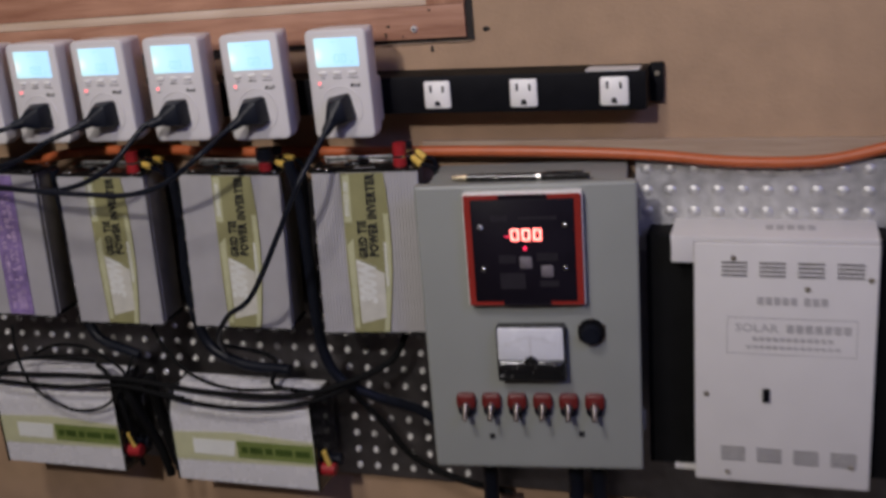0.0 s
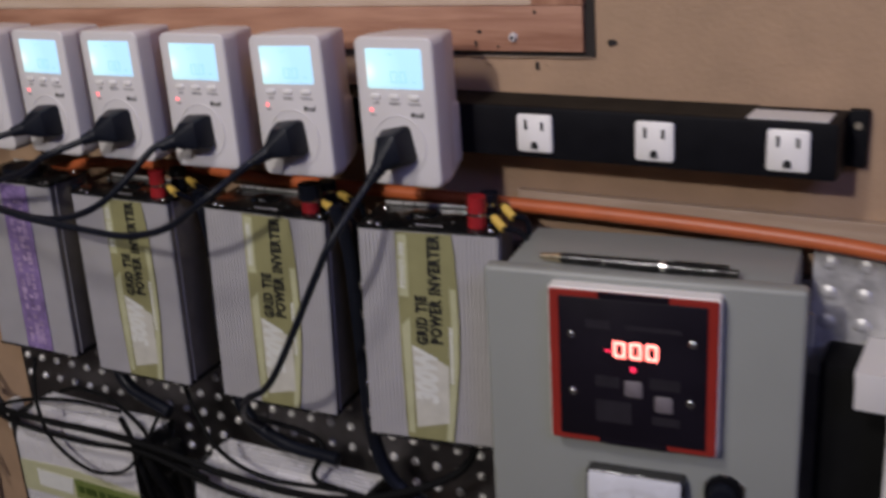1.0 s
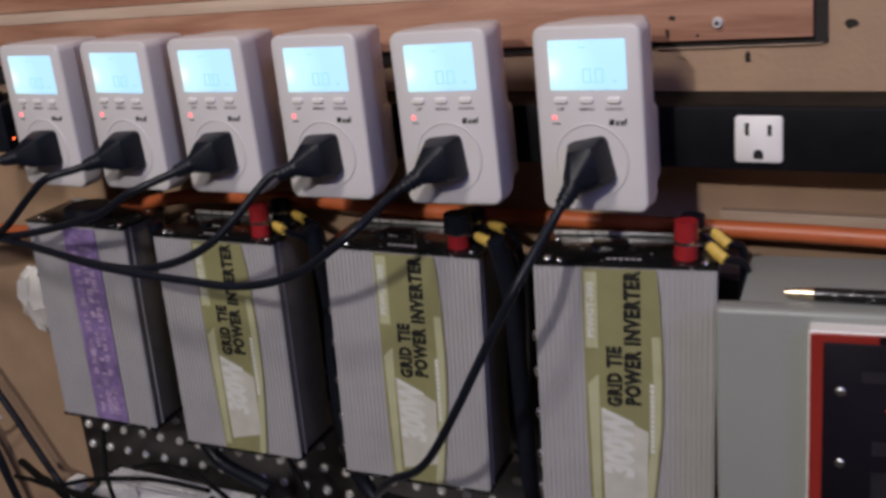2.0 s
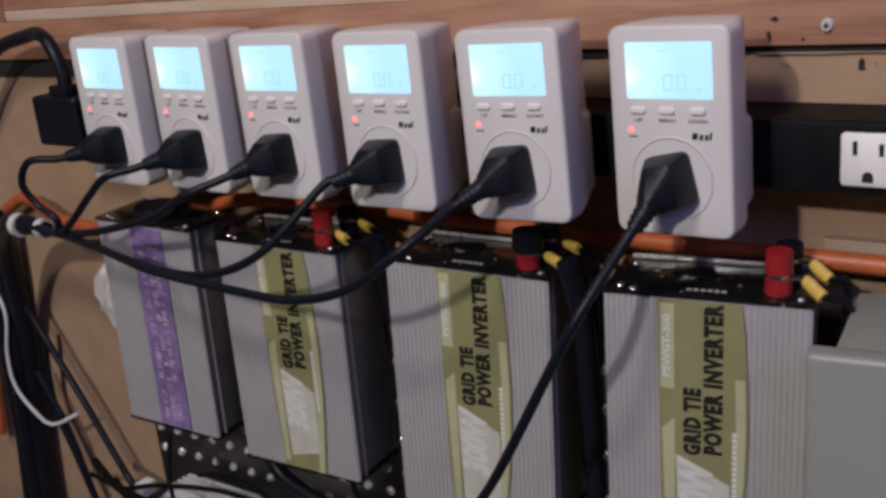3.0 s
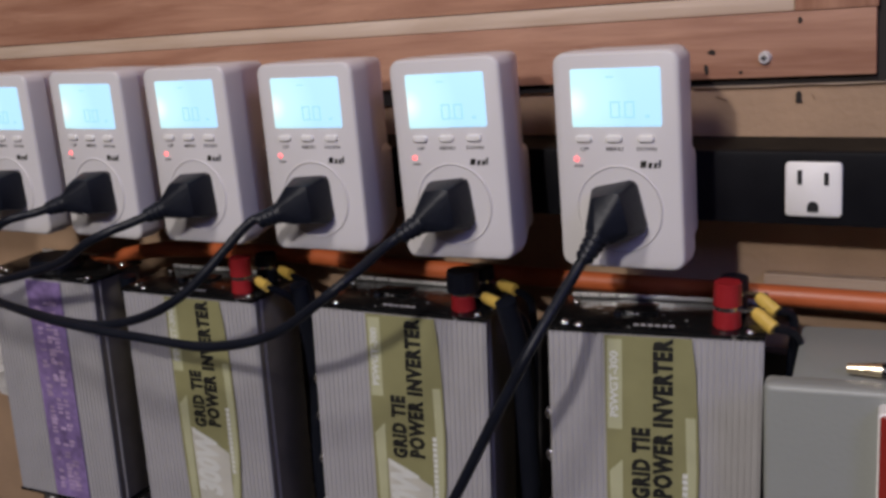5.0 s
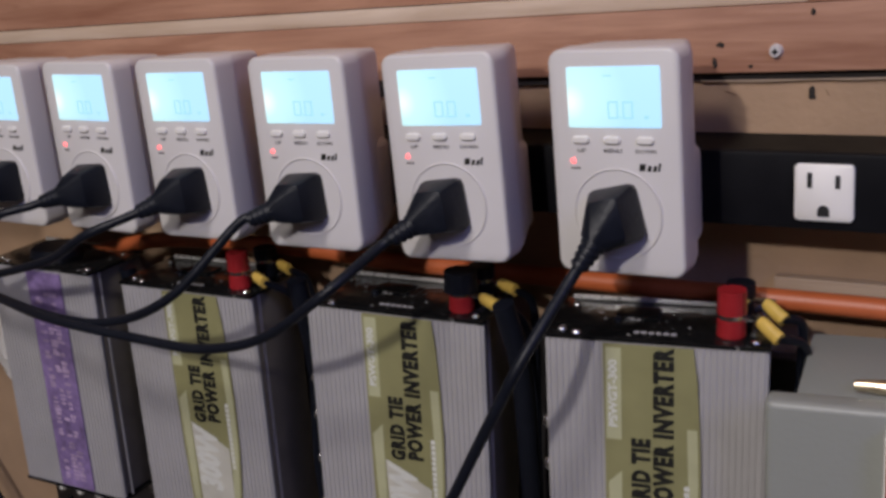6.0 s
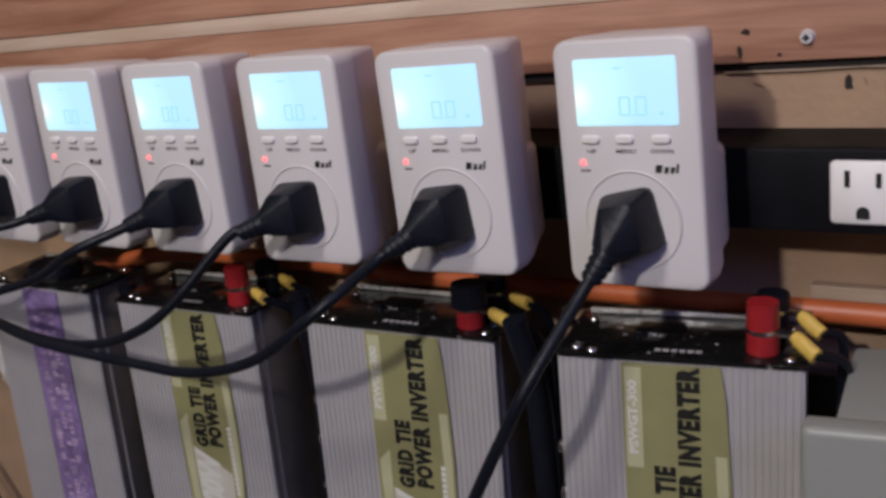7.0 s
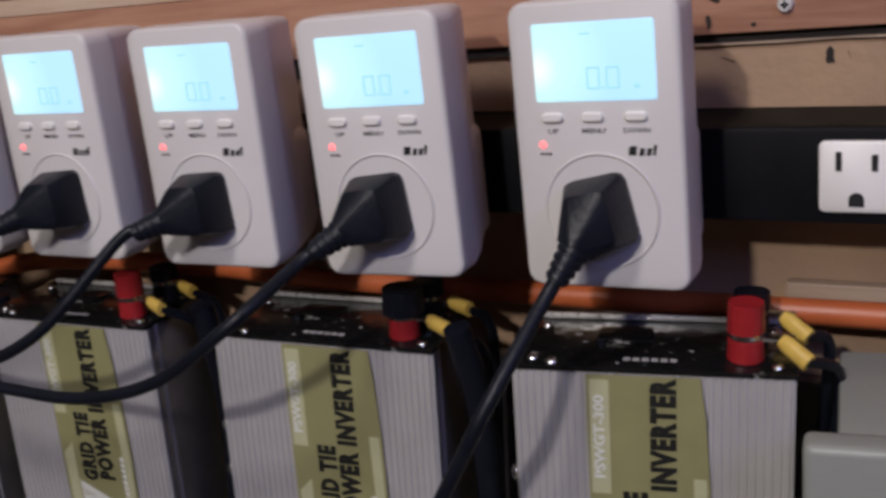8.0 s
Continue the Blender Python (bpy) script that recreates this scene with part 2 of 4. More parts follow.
def rounded(w, h, r, n=5):
    """Corners of a rounded rectangle round the origin, in the plane x, z."""
    out = []
    for cx, cz, a0 in ((w / 2 - r, h / 2 - r, 0), (-w / 2 + r, h / 2 - r, 90), (-w / 2 + r, -h / 2 + r, 180), (w / 2 - r, -h / 2 + r, 270)):
        for k in range(n + 1):
            a = radians(a0 + 90 * k / n)
            out.append((cx + r * math.cos(a), cz + r * math.sin(a)))
    return out


def shell(cx, cz, w, h, r, steps, into=None):
    """A rounded block in steps of (y, inset), from its front to its back; an inset may be (sides, top, bottom)."""
    bm = into or bmesh.new()
    rings = []
    for y, inset in steps:
        ix, top, low = inset if isinstance(inset, tuple) else (inset, inset, inset)
        rr = max(0.0004, r - min(ix, top, low))
        rings.append([bm.verts.new((cx + x, y, cz + z + (low - top) / 2)) for x, z in rounded(w - 2 * ix, h - top - low, rr)])
    n = len(rings[0])
    for a, b in zip(rings, rings[1:]):
        for i in range(n):
            bm.faces.new((a[i], a[(i + 1) % n], b[(i + 1) % n], b[i]))
    bm.faces.new(rings[0])
    bm.faces.new(rings[-1][::-1])
    bmesh.ops.recalc_face_normals(bm, faces=bm.faces)
    return bm


def spline(points, per=8):
    p = [Vector(q) for q in points]
    p = [2 * p[0] - p[1]] + p + [2 * p[-1] - p[-2]]
    out = []
    for i in range(1, len(p) - 2):
        for k in range(per):
            t = k / per
            a, b, c, d = p[i - 1], p[i], p[i + 1], p[i + 2]
            out.append(0.5 * (2 * b + (c - a) * t + (2 * a - 5 * b + 4 * c - d) * t * t + (3 * b - a - 3 * c + d) * t ** 3))
    return out + [p[-2]]


def sweep(points, radius, seg=10, per=8, into=None, flat=1.0, square=False):
    """A tube along a smooth line; radius: one, or one for each point given."""
    bm = into or bmesh.new()
    line = spline(points, per)
    if isinstance(radius, (int, float)):
        radii = [radius] * len(line)
    else:
        radii = []
        for i in range(len(line)):
            u = i / per
            k = min(int(u), len(radius) - 2)
            radii.append(radius[k] + (radius[k + 1] - radius[k]) * (u - k))
    side = None
    rings = []
    for i, c in enumerate(line):
        way = (line[min(i + 1, len(line) - 1)] - line[max(i - 1, 0)]).normalized()
        if side is None:
            side = way.orthogonal().normalized() if abs(way.y) > 0.9 else way.cross(Vector((0, 1, 0))).normalized()
        side = (side - way * side.dot(way)).normalized()
        up = way.cross(side)
        ring = []
        for k in range(seg):
            a = 2 * math.pi * (k + 0.5) / seg
            ca, sa = math.cos(a), math.sin(a)
            if square:
                ca, sa = math.copysign(abs(ca) ** 0.45, ca), math.copysign(abs(sa) ** 0.45, sa)
            ring.append(bm.verts.new(c + (side * ca + up * sa * flat) * radii[i]))
        rings.append(ring)
    for a, b in zip(rings, rings[1:]):
        for i in range(seg):
            bm.faces.new((a[i], a[(i + 1) % seg], b[(i + 1) % seg], b[i]))
    bm.faces.new(rings[0][::-1])
    bm.faces.new(rings[-1])
    bmesh.ops.recalc_face_normals(bm, faces=bm.faces)
    return bm


def prism(outline, y0, y1, into=None):
    """A flat piece with its outline in the plane x, z."""
    bm = into or bmesh.new()
    f = [bm.verts.new((x, y0, z)) for x, z in outline]
    b = [bm.verts.new((x, y1, z)) for x, z in outline]
    n = len(f)
    faces = [bm.faces.new(f), bm.faces.new(b[::-1])] + [bm.faces.new((f[i], f[(i + 1) % n], b[(i + 1) % n], b[i])) for i in range(n)]
    bmesh.ops.recalc_face_normals(bm, faces=faces)
    return bm


def lettering(name, text, mat, parent, origin, length, height, upward=False, shear=0.0, bold=0.015, gap=1.0):
    """Text on a face that looks towards -y; origin: its lower left corner as it is read."""
    cu = bpy.data.curves.new(name, "FONT")
    cu.body, cu.extrude, cu.shear, cu.resolution_u, cu.offset = text, 0.01, shear, 2, bold
    cu.space_character = gap
    tmp = new("tmp_text", cu)
    me = bpy.data.meshes.new_from_object(tmp.evaluated_get(bpy.context.evaluated_depsgraph_get()))
    bpy.data.objects.remove(tmp)
    xs = [v.co.x for v in me.vertices]
    ys = [v.co.y for v in me.vertices]
    sx, sy = length / (max(xs) - min(xs)), height / (max(ys) - min(ys))
    x0, y0 = min(xs), min(ys)
    for v in me.vertices:
        u, w, d = (v.co.x - x0) * sx, (v.co.y - y0) * sy, v.co.z * 0.012
        v.co = (origin[0] - w, origin[1] - d, origin[2] + u) if upward else (origin[0] + u, origin[1] - d, origin[2] + w)
    me.materials.append(mat)
    ob = new(name, me)
    ob.parent = parent
    return ob


def zero(x, z, w, h, t, y, into):
    """A squared zero, as thin bars of width t."""
    def ring(inset, yy):
        return [into.verts.new((x + w / 2 + p, yy, z + h / 2 + q)) for p, q in rounded(w - 2 * inset, h - 2 * inset, max(0.0003, t * 0.7 - inset * 0.6))]
    front, inner, back_in, back = ring(0, y), ring(t, y), ring(t, y + 0.0006), ring(0, y + 0.0006)
    n = len(front)
    for p, q in ((front, inner), (inner, back_in), (back_in, back), (back, front)):
        for i in range(n):
            into.faces.new((p[i], p[(i + 1) % n], q[(i + 1) % n], q[i]))
    bmesh.ops.recalc_face_normals(into, faces=into.faces)


# ---- the room ----
X0, X1, Y0, H = -2.3, 2.4, -3.2, 2.80
tagged(link("wall_north", box(X0, X1, 0, 0.12, 0, H), M_WALL), "tan painted wallboard behind the equipment", "wall", kind="structure")
tagged(link("wall_south", box(X0, X1, Y0 - 0.1, Y0, 0, H), M_ROOM), "unseen wall behind the viewer, dark to limit bounce", "wall", kind="structure")
tagged(link("wall_west", box(X0 - 0.1, X0, Y0, 0.12, 0, H), M_ROOM), "unseen side wall, dark to limit bounce", "wall", kind="structure")
tagged(link("wall_east", box(X1, X1 + 0.1, Y0, 0.12, 0, H), M_ROOM), "unseen side wall, dark to limit bounce", "wall", kind="structure")
tagged(link("floor", box(X0, X1, Y0, 0.12, -0.1, 0), M_CONCRETE), "bare concrete workshop floor", "floor", kind="structure")
tagged(link("ceiling", box(X0, X1, Y0, 0.12, H, H + 0.1), M_ROOM), "unseen ceiling, dark to limit bounce", "ceiling", kind="structure")

# ---- framed wooden hatch above the strip ----
hatch = thing("wooden_hatch", (0.0240, -0.001, 1.4265), "reddish cedar framed hatch with a pale bead, set in the wall", "hatch", ry=-0.9)
part("backing", box(-0.83, 0.0065, -0.0006, 0.004, -0.0042, 0.62), M_BLACKWOOD, hatch, "black gap round the frame", None)
joint = [(-0.83, -0.0150), (-0.60, -0.0168), (-0.395, -0.0162), (-0.30, -0.0108), (-0.20, -0.0052), (-0.10, -0.0040), (-0.10, 0.001), (-0.83, 0.001)]
part("open_joint", prism(joint, -0.0014, 0.003), M_BLACKWOOD, hatch, "wide dark joint under the rail", None)
# Thin pale line along the wallboard's upper edge, uneven in outline.
part("edge_line", prism([(-0.095, -0.0043), (0.004, -0.0042), (0.004, -0.0047), (-0.02, -0.0052), (-0.035, -0.0047), (-0.06, -0.0053), (-0.095, -0.0049)], -0.0013, 0.002), M_BATTEN, hatch, "thin pale line along the wallboard's upper edge", None)
part("rail", box(-0.82, -0.001, -0.0050, -0.0007, 0, 0.0330, 0.0008), M_RAIL, hatch)
part("stile", box(-0.040, 0, -0.0056, -0.0007, 0.0332, 0.60, 0.0008), M_STILE, hatch)
part("stile", box(-0.82, -0.765, -0.0056, -0.0007, 0.0332, 0.60, 0.0008), M_STILE, hatch)
part("bead", box(-0.7648, -0.0402, -0.0044, -0.0007, 0.0332, 0.0425, 0.0012), M_BEAD, hatch, "pale worn bead")
part("board", box(-0.7648, -0.0402, -0.0038, -0.0007, 0.0431, 0.60), M_RAIL, hatch)


def screw(at, r, mat, label, name="screw"):
    s = thing(name, at, label, "screw", "screws")
    part("head", rod((0, 0.001, 0), (0, -0.0018, 0), r, r * 0.75, 16), mat, s)
    bm = box(-r * 0.42, r * 0.42, -0.0024, -0.0017, -r * 0.13, r * 0.13)
    box(-r * 0.13, r * 0.13, -0.00235, -0.0017, -r * 0.42, r * 0.42, into=bm)
    part("cross_slot", bm, M_SLOT, s, smooth=None)
    return s


screw((-0.0315, -0.0070, 1.4360), 0.0036, M_SATIN, "bright cross-head screw in the cedar rail")
# chips, gouges and scratches in the rail and the wallboard


def mark(name, x, y, z, points, label, mat=None):
    d = thing(name, (x, y, z), label, "mark", "marks in the wood")
    part("pit", prism(points, -0.0004, 0.002), mat or M_BLACKWOOD, d, "", None)


def chip(x, y, z, r, tall, seed, label, name="gouge"):
    rnd = random.Random(seed)
    pts = [(r * (0.6 + 0.6 * rnd.random()) * math.cos(a), tall * r * (0.6 + 0.6 * rnd.random()) * math.sin(a)) for a in [math.pi * k / 5 for k in range(10)]]
    mark(name, x, y, z, pts, label)


for k, (x, z, r, tall) in enumerate(((-0.0590, 1.4395, 0.0022, 0.7), (-0.0622, 1.4305, 0.0014, 2.0), (-0.0440, 1.4285, 0.0010, 1.0), (-0.014, 1.4545, 0.0012, 1.4))):
    chip(x, -0.0062, z, r, tall, 3 + k, "small dark gouge in the cedar rail")
chip(-0.0155, -0.0004, 1.4140, 0.0021, 1.9, 21, "dark chip broken out of the wallboard", "wall_chip")
chip(0.0430, -0.0004, 1.4330, 0.0034, 0.9, 22, "dark knot hole in the wallboard", "wall_chip")
for x, z, run, drop in ((-0.0590, 1.4150, 0.006, -0.0022), (-0.0090, 1.4160, 0.0016, -0.003)):
    mark("scratch", x, -0.0003, z, [(0, 0), (run, drop), (run + 0.0002, drop + 0.0004), (0.0003, 0.0003)], "thin dark scratch in the wallboard", M_SCRATCH)

# ---- outlet strip ----
strip = thing("outlet_strip", (0, -0.003, 1.356), "long black metal outlet strip with white receptacles, fixed to the wall", "power strip")
part("channel", box(-0.646, 0.206, -0.0392, 0.003, 0, 0.0375, 0.0022), M_BLACK, strip)
part("dust_film", box(-0.643, 0.147, -0.0365, 0.0025, 0.0372, 0.0377), M_DUST, strip, "brown dust on the top")
part("flange", box(0.2062, 0.2185, -0.005, 0.003, 0.001, 0.039, 0.001), M_BLACK, strip)
part("screw", rod((0.2125, -0.0045, 0.029), (0.2125, -0.0062, 0.029), 0.0025), M_DARKSIDE, strip)
part("sticker", box(0.148, 0.199, -0.036, -0.012, 0.0372, 0.0382), M_TAPE, strip, "white paper sticker")
S = 0.088


def receptacle(x):
    r = part("receptacle", shell(x, 0.019, 0.0268, 0.0272, 0.0022, ((-0.0418, 0.0008), (-0.0412, 0.0), (-0.0380, 0.0))), M_RECEPT, strip, "white plastic three-hole receptacle")
    for sx, hgt in ((-0.0063, 0.0072), (0.0063, 0.0062)):
        part("slot", box(x + sx - 0.0011, x + sx + 0.0011, -0.0422, -0.0416, 0.0215, 0.0215 + hgt), M_SLOT, r, smooth=None)
    hole = [(x + 0.0027 * math.cos(a), 0.0105 + 0.0027 * math.sin(a)) for a in [math.pi * k / 8 for k in range(9)]]
    part("ground_hole", prism([(x - 0.0027, 0.0078)][:1] + [(x + 0.0027, 0.0078)] + hole, -0.0422, -0.0416), M_SLOT, r, smooth=None)


for k in range(-6, 3):
    receptacle(k * S)

# ---- plug-in energy meters ----


def meter(cx, cz):
    m = thing("energy_meter", (cx, -0.0432, cz), "ivory plug-in energy meter with a lit blue display", "energy meter", "meters along the strip")
    w, h = 0.0636, 0.1068
    part("front_cover", shell(0, h / 2, w, h, 0.0062, ((-0.0500, 0.0017), (-0.0497, 0.0009), (-0.0489, 0.0003), (-0.0475, 0.0), (-0.0345, 0.0))), M_METER, m)
    part("back_cover", shell(0, h / 2, w, h, 0.0062, ((-0.0340, (0.0012, 0.0012, 0.0012)), (-0.0334, (0.0006, 0.0004, 0.0006)), (-0.0290, (0.0010, 0.0005, 0.0012)), (-0.012, (0.0075, 0.0012, 0.0010)), (0.0, (0.0115, 0.0025, 0.0028)))), M_METER, m)
    part("plug_housing", shell(0, 0.031, 0.0560, 0.0540, 0.008, ((-0.0260, 0.004), (-0.0250, 0.0022), (-0.0200, 0.0006), (-0.006, 0.0024), (0.0, 0.0055))), M_METER, m)
    part("collar", rod((0, 0, 0.0305), (0, 0.0045, 0.0305), 0.012, 0.012, 20), M_METER, m)
    lcd = part("display", shell(0.0004, 0.0849, 0.0452, 0.0281, 0.0012, ((-0.0506, 0.0006), (-0.0502, 0.0), (-0.0490, 0.0))), M_LCD, m, "backlit pale blue liquid crystal display")
    for dx in (0.0, 0.0072):
        bm = bmesh.new()
        zero(-0.0022 + dx, 0.0752, 0.0050, 0.0080, 0.0007, -0.0511, bm)
        part("digit", bm, M_LCDSEG, lcd, "thin grey zero", None)
    part("decimal_point", box(0.0036, 0.0044, -0.0511, -0.0505, 0.0752, 0.0760), M_LCDSEG, lcd, "", None)
    part("unit_mark", box(-0.004, 0.0, -0.05085, -0.0504, 0.0945, 0.0951), M_LCDSEG, lcd, "", None)
    part("unit_mark", box(0.0152, 0.0172, -0.05085, -0.0504, 0.0752, 0.0766), M_LCDSEG, lcd, "", None)
    for bx, lw, word in ((-0.0165, 0.0042, "UP"), (-0.001, 0.0088, "MENU"), (0.0150, 0.0098, "DOWN")):
        part("button", shell(bx, 0.0652, 0.0082, 0.0034, 0.0016, ((-0.0516, 0.0006), (-0.0511, 0.0), (-0.0495, 0.0))), M_RECEPT, m)
        lettering("button_legend", word, M_PRINT, m, (bx - lw / 2, -0.0500, 0.0591), lw, 0.0019, False, 0.0, 0.03)
    part("led", ball((-0.0210, -0.0500, 0.0551), 0.0013, seg=10), M_LED, m, "small glowing red light")
    bm = bmesh.new()
    for k in range(3):
        box(-0.0222 + k * 0.0016, -0.0210 + k * 0.0016, -0.0503, -0.0499, 0.0512, 0.0521, into=bm)
    part("led_legend", bm, M_PRINT, m, "", None)
    bm = bmesh.new()
    for x0, x1, z0, z1 in ((0.0108, 0.0142, 0.0500, 0.0530), (0.0147, 0.0170, 0.0498, 0.0522), (0.0174, 0.0196, 0.0498, 0.0522), (0.0198, 0.0214, 0.0500, 0.0535)):
        prism([(x0 + 0.0006, z0 + 0.0011), (x1, z0 + 0.0011), (x1 + 0.0006, z1 + 0.0013), (x0 + 0.0012, z1 + 0.0013)], -0.0503, -0.0499, into=bm)
    part("maker_mark", bm, M_INK, m, "small dark printed mark", None)
    # the round socket
    bm = bmesh.new()
    n, r0, r1 = 40, 0.0216, 0.0224
    for k in range(n):
        a, b = 2 * math.pi * k / n, 2 * math.pi * (k + 1) / n
        q = [bm.verts.new((r * math.cos(t), y, 0.0300 + r * math.sin(t))) for r, y, t in ((r0, -0.0508, a), (r1, -0.0497, a), (r1, -0.0497, b), (r0, -0.0508, b))]
        bm.faces.new(q)
        q2 = [bm.verts.new((r * math.cos(t), y, 0.0300 + r * math.sin(t))) for r, y, t in ((0.0208, -0.0502, a), (r0, -0.0508, a), (r0, -0.0508, b), (0.0208, -0.0502, b))]
        bm.faces.new(q2)
    bmesh.ops.remove_doubles(bm, verts=bm.verts, dist=1e-5)
    bmesh.ops.recalc_face_normals(bm, faces=bm.faces)
    part("socket_ring", bm, M_METER, m)
    part("socket_face", rod((0, -0.0495, 0.030), (0, -0.0502, 0.030), 0.0208, 0.0208, 40), M_METER, m)
    return m


# place along the strip, height of the foot, roll and yaw of each meter in its loose receptacle
SEATS = [(-0.0816, 1.3430, -0.6, -0.6), (-0.1743, 1.3424, -1.3, 1.4), (-0.2629, 1.3419, -0.4, 0.6), (-0.3471, 1.3417, -0.8, -1.5), (-0.4286, 1.3409, 0.2, -2.3), (-0.5099, 1.3400, 0.0, -2.4)]
first = meter(*SEATS[0][:2])
first.matrix_world = pose(SEATS[0][0], -0.0432, SEATS[0][1], 0, *SEATS[0][2:])
for x, z, roll, yaw in SEATS[1:]:
    copy_thing(first, pose(x, -0.0432, z, 0, roll, yaw))

# ---- cords of the meters ----


def power_cord(seat, lean, path, label):
    """lean: degrees below level at which the plug points to the left."""
    c = Vector((seat[0], -0.0945, seat[1] + 0.0305))
    way = Vector((-math.cos(radians(lean)), -0.60, -math.sin(radians(lean)))).normalized()
    t = thing("power_cord", c, label, "power cord", "cords of the meters")
    e = Vector((0, -0.0125, 0)) + way * 0.0125
    across = way.cross(Vector((0, 0, 1))).normalized()
    upper = across.cross(way).normalized()
    tilt = Matrix.Rotation(-radians(lean * 0.2), 3, "Y")
    body = bmesh.new()
    for y, w, h, r in ((0.0012, 0.0225, 0.0262, 0.0035), (-0.0035, 0.0236, 0.0272, 0.0035), (-0.0165, 0.0160, 0.0215, 0.0030)):
        for x, z in rounded(w, h, r, 2):
            body.verts.new(tilt @ Vector((x, y, z)))
    for x, z in rounded(0.0116, 0.0126, 0.0035, 2):
        body.verts.new(e + across * x + upper * z)
    made = bmesh.ops.convex_hull(body, input=body.verts)
    bmesh.ops.delete(body, geom=list({g for g in made["geom_interior"] + made["geom_unused"] if isinstance(g, bmesh.types.BMVert)}), context="VERTS")
    part("plug", body, M_RUBBER, t, "moulded black rubber plug", 24)
    ribs, radii = [e - way * 0.002], [0.0062]
    for k in range(4):
        r = 0.0061 - 0.0005 * k
        for d, q in ((0.0004, r), (0.0022, r * 0.97), (0.0025, r - 0.0009), (0.0032, r - 0.0009)):
            ribs.append(e + way * (0.0034 * k + d))
            radii.append(q)
    part("strain_relief", sweep(ribs, radii, 14, 1), M_RUBBER, t, "ribbed rubber strain relief", 30)
    start = e + way * 0.011
    pts = [start, start + way * 0.010] + [Vector(q) - c for q in path]
    part("cord", sweep(pts, 0.0028, 10, 8), M_RUBBER, t)


TIE = (-0.606, -0.108, 1.302)
power_cord(SEATS[0], 62, ((-0.1080, -0.1520, 1.3180), (-0.1240, -0.1550, 1.2880), (-0.1760, -0.1520, 1.1980), (-0.2140, -0.1400, 1.1680), (-0.2500, -0.1050, 1.1280), (-0.2720, -0.0600, 1.0900)), "black power cord hanging down across a silver inverter")
power_cord(SEATS[1], 34, ((-0.2121, -0.1550, 1.3409), (-0.2546, -0.1550, 1.3132), (-0.2981, -0.1550, 1.3013), (-0.3436, -0.1550, 1.3013), (-0.4187, -0.1550, 1.3053), (-0.5144, -0.1300, 1.3057), TIE), "black power cord drooping in a long bow to the bundle")
power_cord(SEATS[2], 20, ((-0.3228, -0.1480, 1.3262), (-0.3739, -0.1480, 1.3056), (-0.4270, -0.1480, 1.3036), (-0.5300, -0.1240, 1.3040), (-0.6060, -0.1120, 1.3040)), "black power cord drooping in a bow to the bundle")
power_cord(SEATS[3], 22, ((-0.3957, -0.1380, 1.3527), (-0.4336, -0.1360, 1.3342), (-0.5030, -0.1300, 1.3160), (-0.5600, -0.1180, 1.3050), (-0.6060, -0.1070, 1.2990)), "black power cord running slantwise to the bundle")
power_cord(SEATS[4], 16, ((-0.4725, -0.1360, 1.3595), (-0.4967, -0.1340, 1.3441), (-0.5367, -0.1280, 1.3162), (-0.5750, -0.1150, 1.3040), (-0.6070, -0.1100, 1.3000)), "black power cord running down to the bundle")
power_cord(SEATS[5], 10, ((-0.5585, -0.1340, 1.3647), (-0.5753, -0.1320, 1.3464), (-0.5700, -0.1270, 1.3300), (-0.5530, -0.1250, 1.3190), (-0.5650, -0.1200, 1.3060), (-0.6060, -0.1100, 1.3050)), "black power cord bent in a loop to the bundle")

# ---- the cords' bundle and the black adapter ----
bundle = thing("cord_bundle", TIE, "thick black cord bundle bound with white tape", "cable bundle")
part("sleeve", sweep(((0.012, 0, 0), (-0.02, 0.002, 0.001), (-0.06, 0.014, -0.008), (-0.135, 0.055, -0.05), (-0.190, 0.088, -0.15), (-0.215, 0.092, -0.28), (-0.23, 0.092, -0.42)), (0.006, 0.0085, 0.009, 0.010, 0.010, 0.010, 0.010), 12, 8), M_RUBBER, bundle)
for x in (-0.026, 0.004):
    part("tape", rod((x, 0.0006, 0.0005), (x + 0.007, 0.0003, 0.0002), 0.0095 if x < 0 else 0.0078, None, 16), M_TAPE, bundle, "white tape band")

adapter = thing("plug_adapter", (-0.6120, -0.0432, 1.356), "square black plug adapter in the outlet strip with its cord rising", "plug")
part("housing", shell(-0.006, 0.0195, 0.054, 0.040, 0.003, ((-0.020, 0.002), (-0.018, 0.0), (-0.002, 0.0), (0.0, 0.001))), M_RUBBER, adapter)
part("pilot_light", ball((0.0205, -0.0120, 0.010), 0.0012, seg=8), M_NEON, adapter, "tiny glowing orange pilot light")
part("cord_boot", box(-0.0115, 0.0115, -0.0170, -0.0040, 0.0390, 0.0480, 0.002), M_RUBBER, adapter)
part("cord", sweep(((0.0035, -0.0105, 0.044), (0.0022, -0.0105, 0.058), (-0.0030, -0.0105, 0.0735), (-0.016, -0.008, 0.085), (-0.050, 0.002, 0.085), (-0.13, 0.012, 0.062), (-0.21, 0.018, -0.02)), 0.0056, 10, 8), M_RUBBER, adapter)

